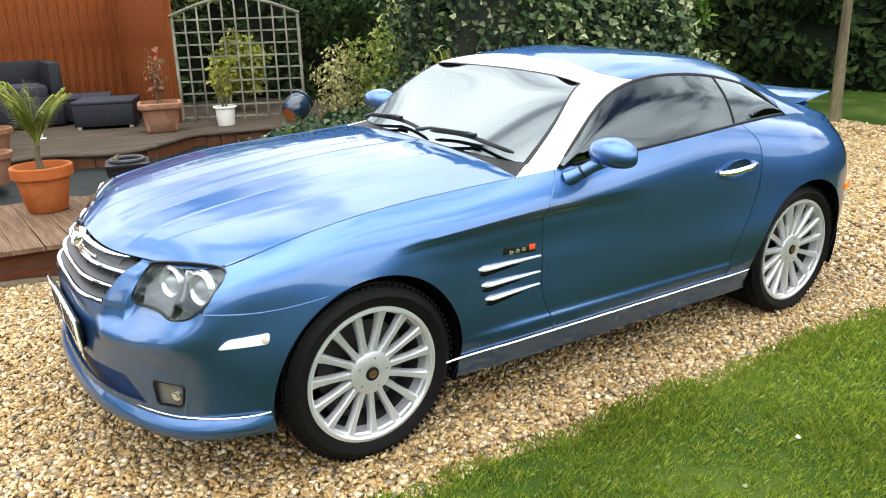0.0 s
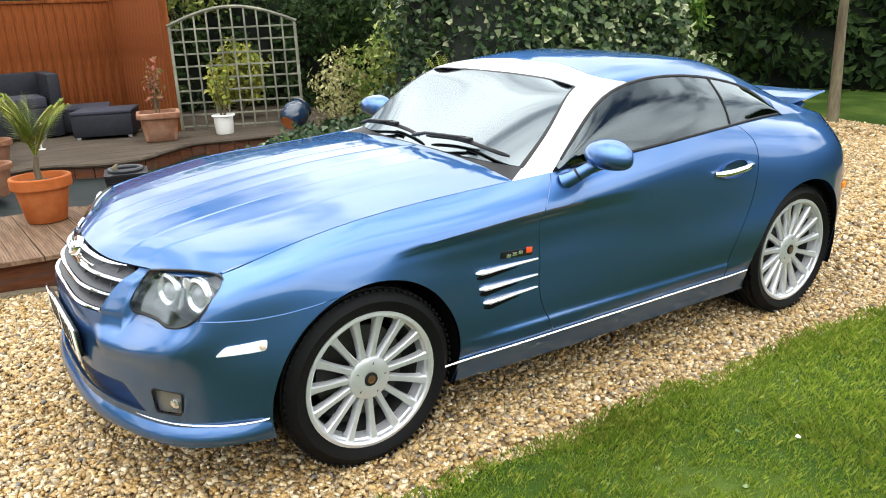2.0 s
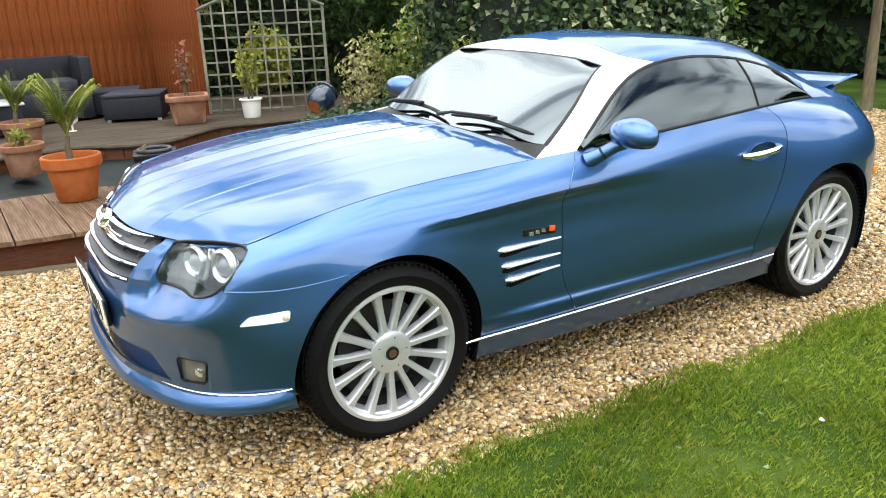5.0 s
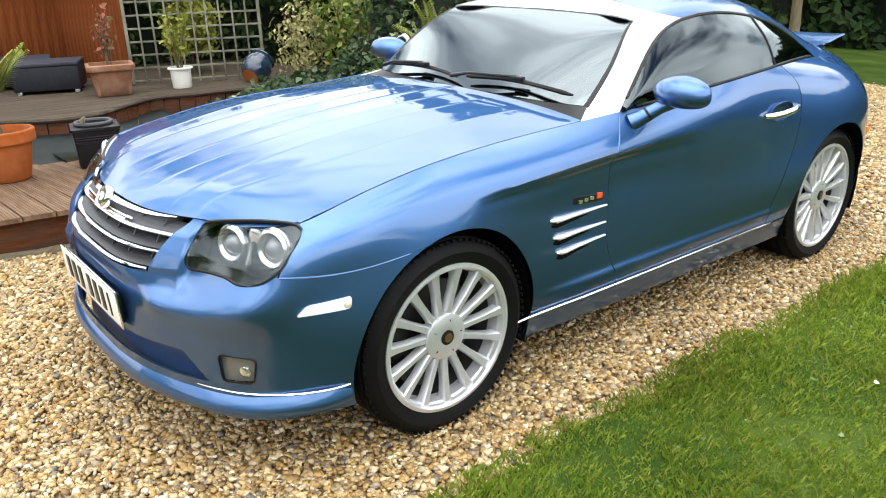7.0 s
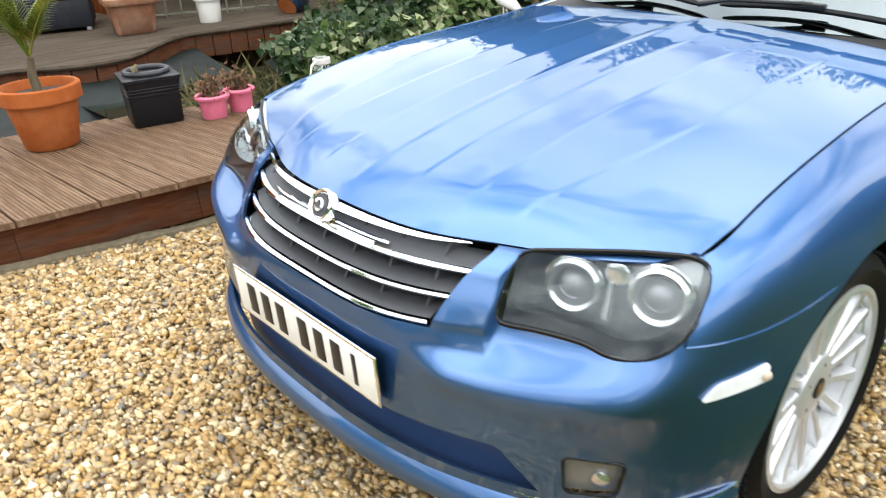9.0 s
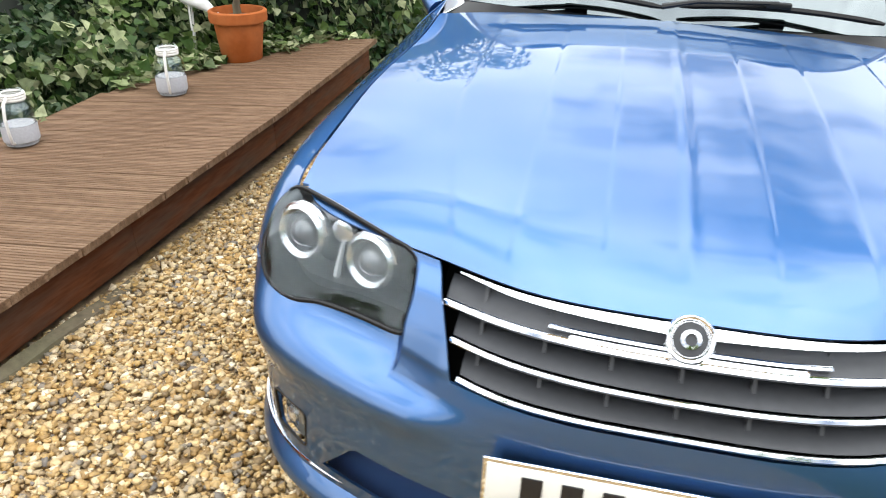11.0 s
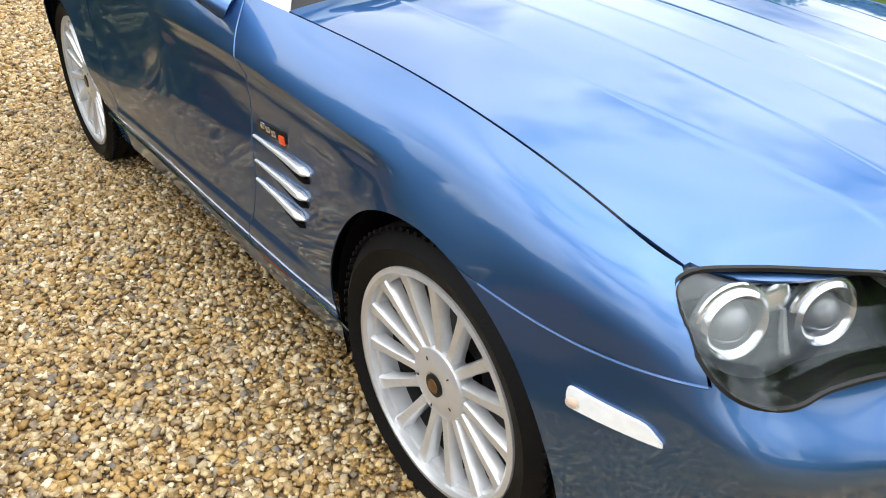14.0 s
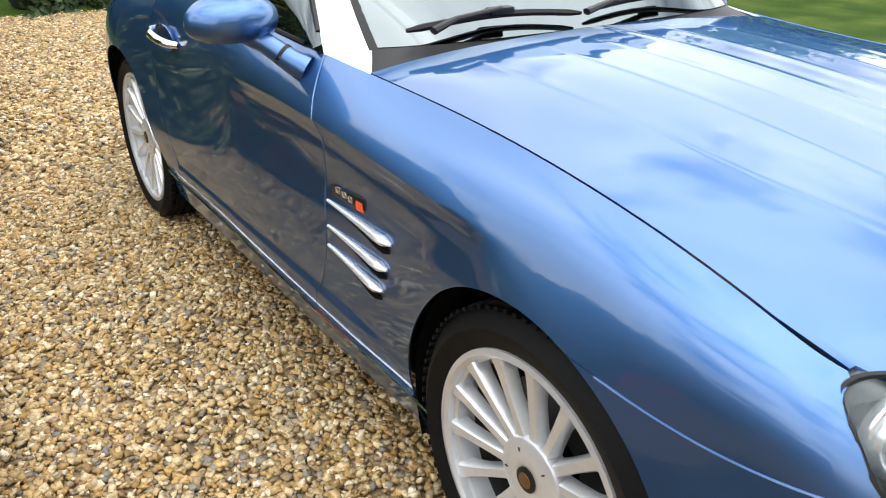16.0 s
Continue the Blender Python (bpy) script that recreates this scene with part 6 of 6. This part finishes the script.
def stems_plant(m, label, mat, count, height, spread_, leaf, per, trunk=.006):
    """Upright stems with narrow leaves, standing in a pot."""
    t = thing("potted_shrub", label, "plant", m)
    for k in range(count):
        a, r = 2.4 * k, spread_ * ((k % 4) + 1) / 4
        tip = Vector((math.cos(a) * r, math.sin(a) * r, height * (.65 + .35 * ((k * 3) % 5) / 4)))
        bm = bmesh.new()
        tube(bm, [(0.02 * math.cos(a), .02 * math.sin(a), 0), tip * .55 + Vector((0, 0, .03)), tip], [trunk, trunk * .8, trunk * .4], 5)
        part("stem", bm, BARK, t)
        n = per
        f = rng.uniform(.35, 1.05, n)
        p = np.array([list(tip)]) * f[:, None] + rng.normal(0, .025, (n, 3))
        d = rng.normal(0, 1, (n, 3)) + [0, 0, .5]
        leaves("foliage", p, d, rng.uniform(.6, 1.2, n) * leaf, mat, t)
    return t


stems_plant(level(-1.56, -5.02, UP_Z + .16), "airy yellow-green bamboo in the white pot", YELLOW, 9, .52, .22, .075, 26)
stems_plant(level(-.94, -5.10, UP_Z + .25), "thin russet and green shrub in the planter", RUSSET, 6, .52, .10, .06, 22)
stems_plant(level(.66, -3.98, DECK_Z + .22), "small leafy plant in the clay pot", YELLOW, 7, .16, .10, .05, 18)
for x, y in ((-.312, -2.575), (-.480, -2.590)):
    stems_plant(level(x, y, DECK_Z + .08), "withered brown stems in a pink pot", WITHERED, 14, .13, .08, .035, 16, .004)


def palm(m, label, count, length, rise, trunk_h):
    t = thing("small_palm", label, "palm", m)
    bm = bmesh.new()
    tube(bm, [(0, 0, -.02), (.01, 0, trunk_h * .5), (.0, .01, trunk_h)], [.026, .020, .016], 10)
    part("trunk", bm, BARK, t, "fibrous brown palm trunk")
    for k in range(count):
        a = 2.4 * k + .3
        tilt = radians(6 + 32 * ((k * 3) % 7) / 6)
        ds = np.linspace(0, 1, 14)
        away, up = length * (math.sin(tilt) * ds + .22 * ds**2.2), rise * length * (math.cos(tilt) * ds - .25 * math.sin(tilt) * ds**2.5)
        spine = np.stack([np.cos(a) * away, np.sin(a) * away, trunk_h + up], 1)
        bm = bmesh.new()
        tube(bm, spine, list(np.linspace(.007, .002, 14)), 5)
        frond = part("frond", bm, PALM, t)
        where, way, size = [], [], []
        for s in np.linspace(.18, 1, 22):
            q = np.array([np.interp(s, ds, spine[:, j]) for j in range(3)])
            for sgn in (-1, 1):
                where.append(q)
                sidew = np.array([-np.sin(a), np.cos(a), 0]) * sgn
                fw = np.array([np.cos(a) * math.sin(tilt), np.sin(a) * math.sin(tilt), math.cos(tilt)])
                way.append(sidew * .85 + fw * .62)
                size.append(length * .40 * (1.1 - .7 * s))
        where, way, size = np.array(where), np.array(way), np.array(size)
        way /= np.linalg.norm(way, axis=1)[:, None]
        upv = np.tile([0, 0, 1.0], (len(way), 1))
        sd = np.cross(way, upv)
        sd /= np.linalg.norm(sd, axis=1)[:, None]
        tips = where + way * size[:, None] + [0, 0, -.02]
        midp = where + way * size[:, None] * .5 + [0, 0, .012]
        pts = np.concatenate([where - sd * .004, where + sd * .004, midp + sd * .007, midp - sd * .007, tips]).reshape(5, -1, 3)
        k0 = len(where)
        pts = pts.transpose(1, 0, 2).reshape(-1, 3)
        o = np.arange(k0)[:, None] * 5
        faces = np.concatenate([o + [0, 1, 2], o + [0, 2, 3], o + [3, 2, 4]])
        bulk("leaflet_comb", pts, faces, PALM, frond)
    return t


palm(level(.46, -2.78, DECK_Z + .26), "small green palm growing in a terracotta pot", 9, .36, 1.1, .17)
palm(level(-2.43, -2.18, DECK_Z + .26), "small palm in the pot among ivy", 9, .42, 1.2, .12)
palm(level(.60, -4.86, UP_Z + .17), "small palm growing from the clay pots", 8, .34, 1.0, .12)

# Grass blades on the near lawn and tufts along its edge.
k = 120000
x = rng.uniform(-4.6, 1.6, k)
e = np.array([lawn_edge(v) for v in np.linspace(-4.6, 1.6, 400)])
ye = np.interp(x, np.linspace(-4.6, 1.6, 400), e)
y = ye - .05 + 1.25 * rng.random(k)**1.1
keep = (y > ye) | (rng.random(k) < .35)
x, y = x[keep], y[keep]
z = np.full(len(x), .012)
clump = np.sin(x * 31 + 3 * np.sin(y * 17)) * np.cos(y * 29 + 2 * np.sin(x * 13))
hgt = rng.uniform(.016, .040, len(x)) * (1 + .25 * np.sin(x * 5) * np.cos(y * 6) + .35 * clump)
a = rng.uniform(0, 2 * math.pi, len(x))
lean_ = rng.uniform(.2, .9, len(x))
dx, dy = np.cos(a), np.sin(a)
w = rng.uniform(.0018, .0036, len(x))
p0 = np.stack([x - dy * w, y + dx * w, z], 1)
p1 = np.stack([x + dy * w, y - dx * w, z], 1)
p2 = np.stack([x + dx * hgt * lean_ * .4, y + dy * hgt * lean_ * .4, z + hgt * .7], 1)
p3 = np.stack([x + dx * hgt * lean_, y + dy * hgt * lean_, z + hgt], 1)
pts = np.stack([p0, p1, p2, p3], 1).reshape(-1, 3)
o = np.arange(len(x))[:, None] * 4
grass = bulk("grass", pts, np.concatenate([o + [0, 1, 2], o + [1, 3, 2]]), BLADE)
tagged(grass, "short mown grass blades of the lawn", "grass", "", "stuff")
# clover and daisy leaves in the lawn
k = 500
q = rng.uniform([-4, 1.15, .02], [1.3, 3.2, .035], (k, 3))
leaves("clover", q, np.tile([0, 0, 1.0], (k, 1)), rng.uniform(.012, .024, k), leaf_mat("clover_leaf", (0.10, 0.17, 0.05), (0.16, 0.22, 0.10), (0.22, 0.27, 0.14)), None, IVY_SHAPE, .3)
tagged(bpy.data.objects["clover"], "pale clover leaves scattered in the lawn", "clover", "", "stuff")
# daisies in the lawn
k = 90
q = rng.uniform([-6.5, 1.5, .045], [1.2, 5.0, .055], (k, 3))
PETAL = material("daisy_petal", (0.75, 0.75, 0.72), rough=0.7, spread=0.05)
leaves("daisies", q, np.tile([0, 0, 1.0], (k, 1)), rng.uniform(.016, .024, k), PETAL, None, IVY_SHAPE, .2)
tagged(bpy.data.objects["daisies"], "small white daisies scattered in the lawn", "daisy", "", "stuff")
# dead stems and reeds round the pond
k = 340
q = rng.uniform([-1.75, -3.75, 0], [-.45, -2.85, 1], (k, 3))
q[:, 2] = DECK_Z - .10 + .02 * rng.random(k)
reeds = leaves("pond_reeds", q @ np.array(LEVEL.to_3x3()).T, np.tile([0, .9, .25], (k, 1)), -rng.uniform(.08, .26, k), leaf_mat("dead_reed", (0.09, 0.075, 0.03), (0.16, 0.13, 0.06), (0.05, 0.07, 0.02), 0.7), None, STRIP, .5)
tagged(reeds, "dry brown reeds and stems at the pond's edge", "reeds", "", "stuff")

# ---- loose gravel ----
PEBBLE = material("flint_pebble", (0.4, 0.3, 0.2), rough=0.55, spread=0.28, grain=160, coarse=40, spec=0.4,
                  hue_island=((.51, .365, .17), (.33, .19, .055), (.60, .47, .27), (.17, .105, .042), (.44, .275, .09), (.69, .59, .42), (.25, .15, .052), (.41, .265, .10), (.15, .135, .12), (.53, .39, .19)))


def pebbles(name, count, xa, xb, ya, yb, small, large, accept=None):
    x, y = rng.uniform(xa, xb, count), rng.uniform(ya, yb, count)
    if accept is not None:
        ok = accept(x, y)
        x, y = x[ok], y[ok]
    k = len(x)
    s = small + (large - small) * rng.random(k)**2.2
    base = np.array([(-1, -1, -1), (1, -1, -1), (1, 1, -1), (-1, 1, -1), (-1, -1, 1), (1, -1, 1), (1, 1, 1), (-1, 1, 1)], float) * [.62, .48, .34]
    v = base[None] * (1 + rng.normal(0, .26, (k, 8, 3)))
    a, b = rng.uniform(0, 2 * math.pi, k), rng.normal(0, .4, k)
    ca, sa, cb, sb = np.cos(a)[:, None], np.sin(a)[:, None], np.cos(b)[:, None], np.sin(b)[:, None]
    vx, vy, vz = v[..., 0], v[..., 1], v[..., 2]
    vx, vz = vx * cb - vz * sb, vx * sb + vz * cb
    vx, vy = vx * ca - vy * sa, vx * sa + vy * ca
    z = rng.uniform(.0, .010, k)
    pts = np.stack([vx * s[:, None] + x[:, None], vy * s[:, None] + y[:, None], vz * s[:, None] + z[:, None]], -1).reshape(-1, 3)
    quad = np.array([(0, 3, 2, 1), (4, 5, 6, 7), (0, 1, 5, 4), (1, 2, 6, 5), (2, 3, 7, 6), (3, 0, 4, 7)])
    faces = (quad[None] + (np.arange(k) * 8)[:, None, None]).reshape(-1, 4)
    ob = bulk(name, pts, faces, PEBBLE, smooth=True)
    return tagged(ob, "loose tan, brown and white flint pebbles on the drive", "gravel", "", "stuff")


lawn_x = np.linspace(-10, 6, 600)
lawn_y = np.array([lawn_edge(v) for v in lawn_x])


def on_drive(x, y):
    return (y < np.interp(x, lawn_x, lawn_y) + .03) & (y > np.interp(x, (-9, -6.4, -4.2, -3.1, -3.0, -1.5, -.4, .25, .93, 2.9), (-1.8, -1.55, -1.5, -1.6, -1.61, -1.59, -1.62, -1.67, -1.82, -2.3)))


pebbles("gravel_stones", 120000, -3.2, 1.7, -2.1, 1.15, .008, .0195, on_drive)
pebbles("gravel_stones", 44000, -9.2, -3.2, -1.9, 1.6, .013, .027, on_drive)
pebbles("gravel_stones", 9000, -9.0, -4.5, -4.2, -1.5, .02, .036, lambda x, y: x < -7.0 + .0 * y)
pebbles("gravel_stones", 9000, 1.7, 4.0, -2.6, 1.3, .018, .034, on_drive)
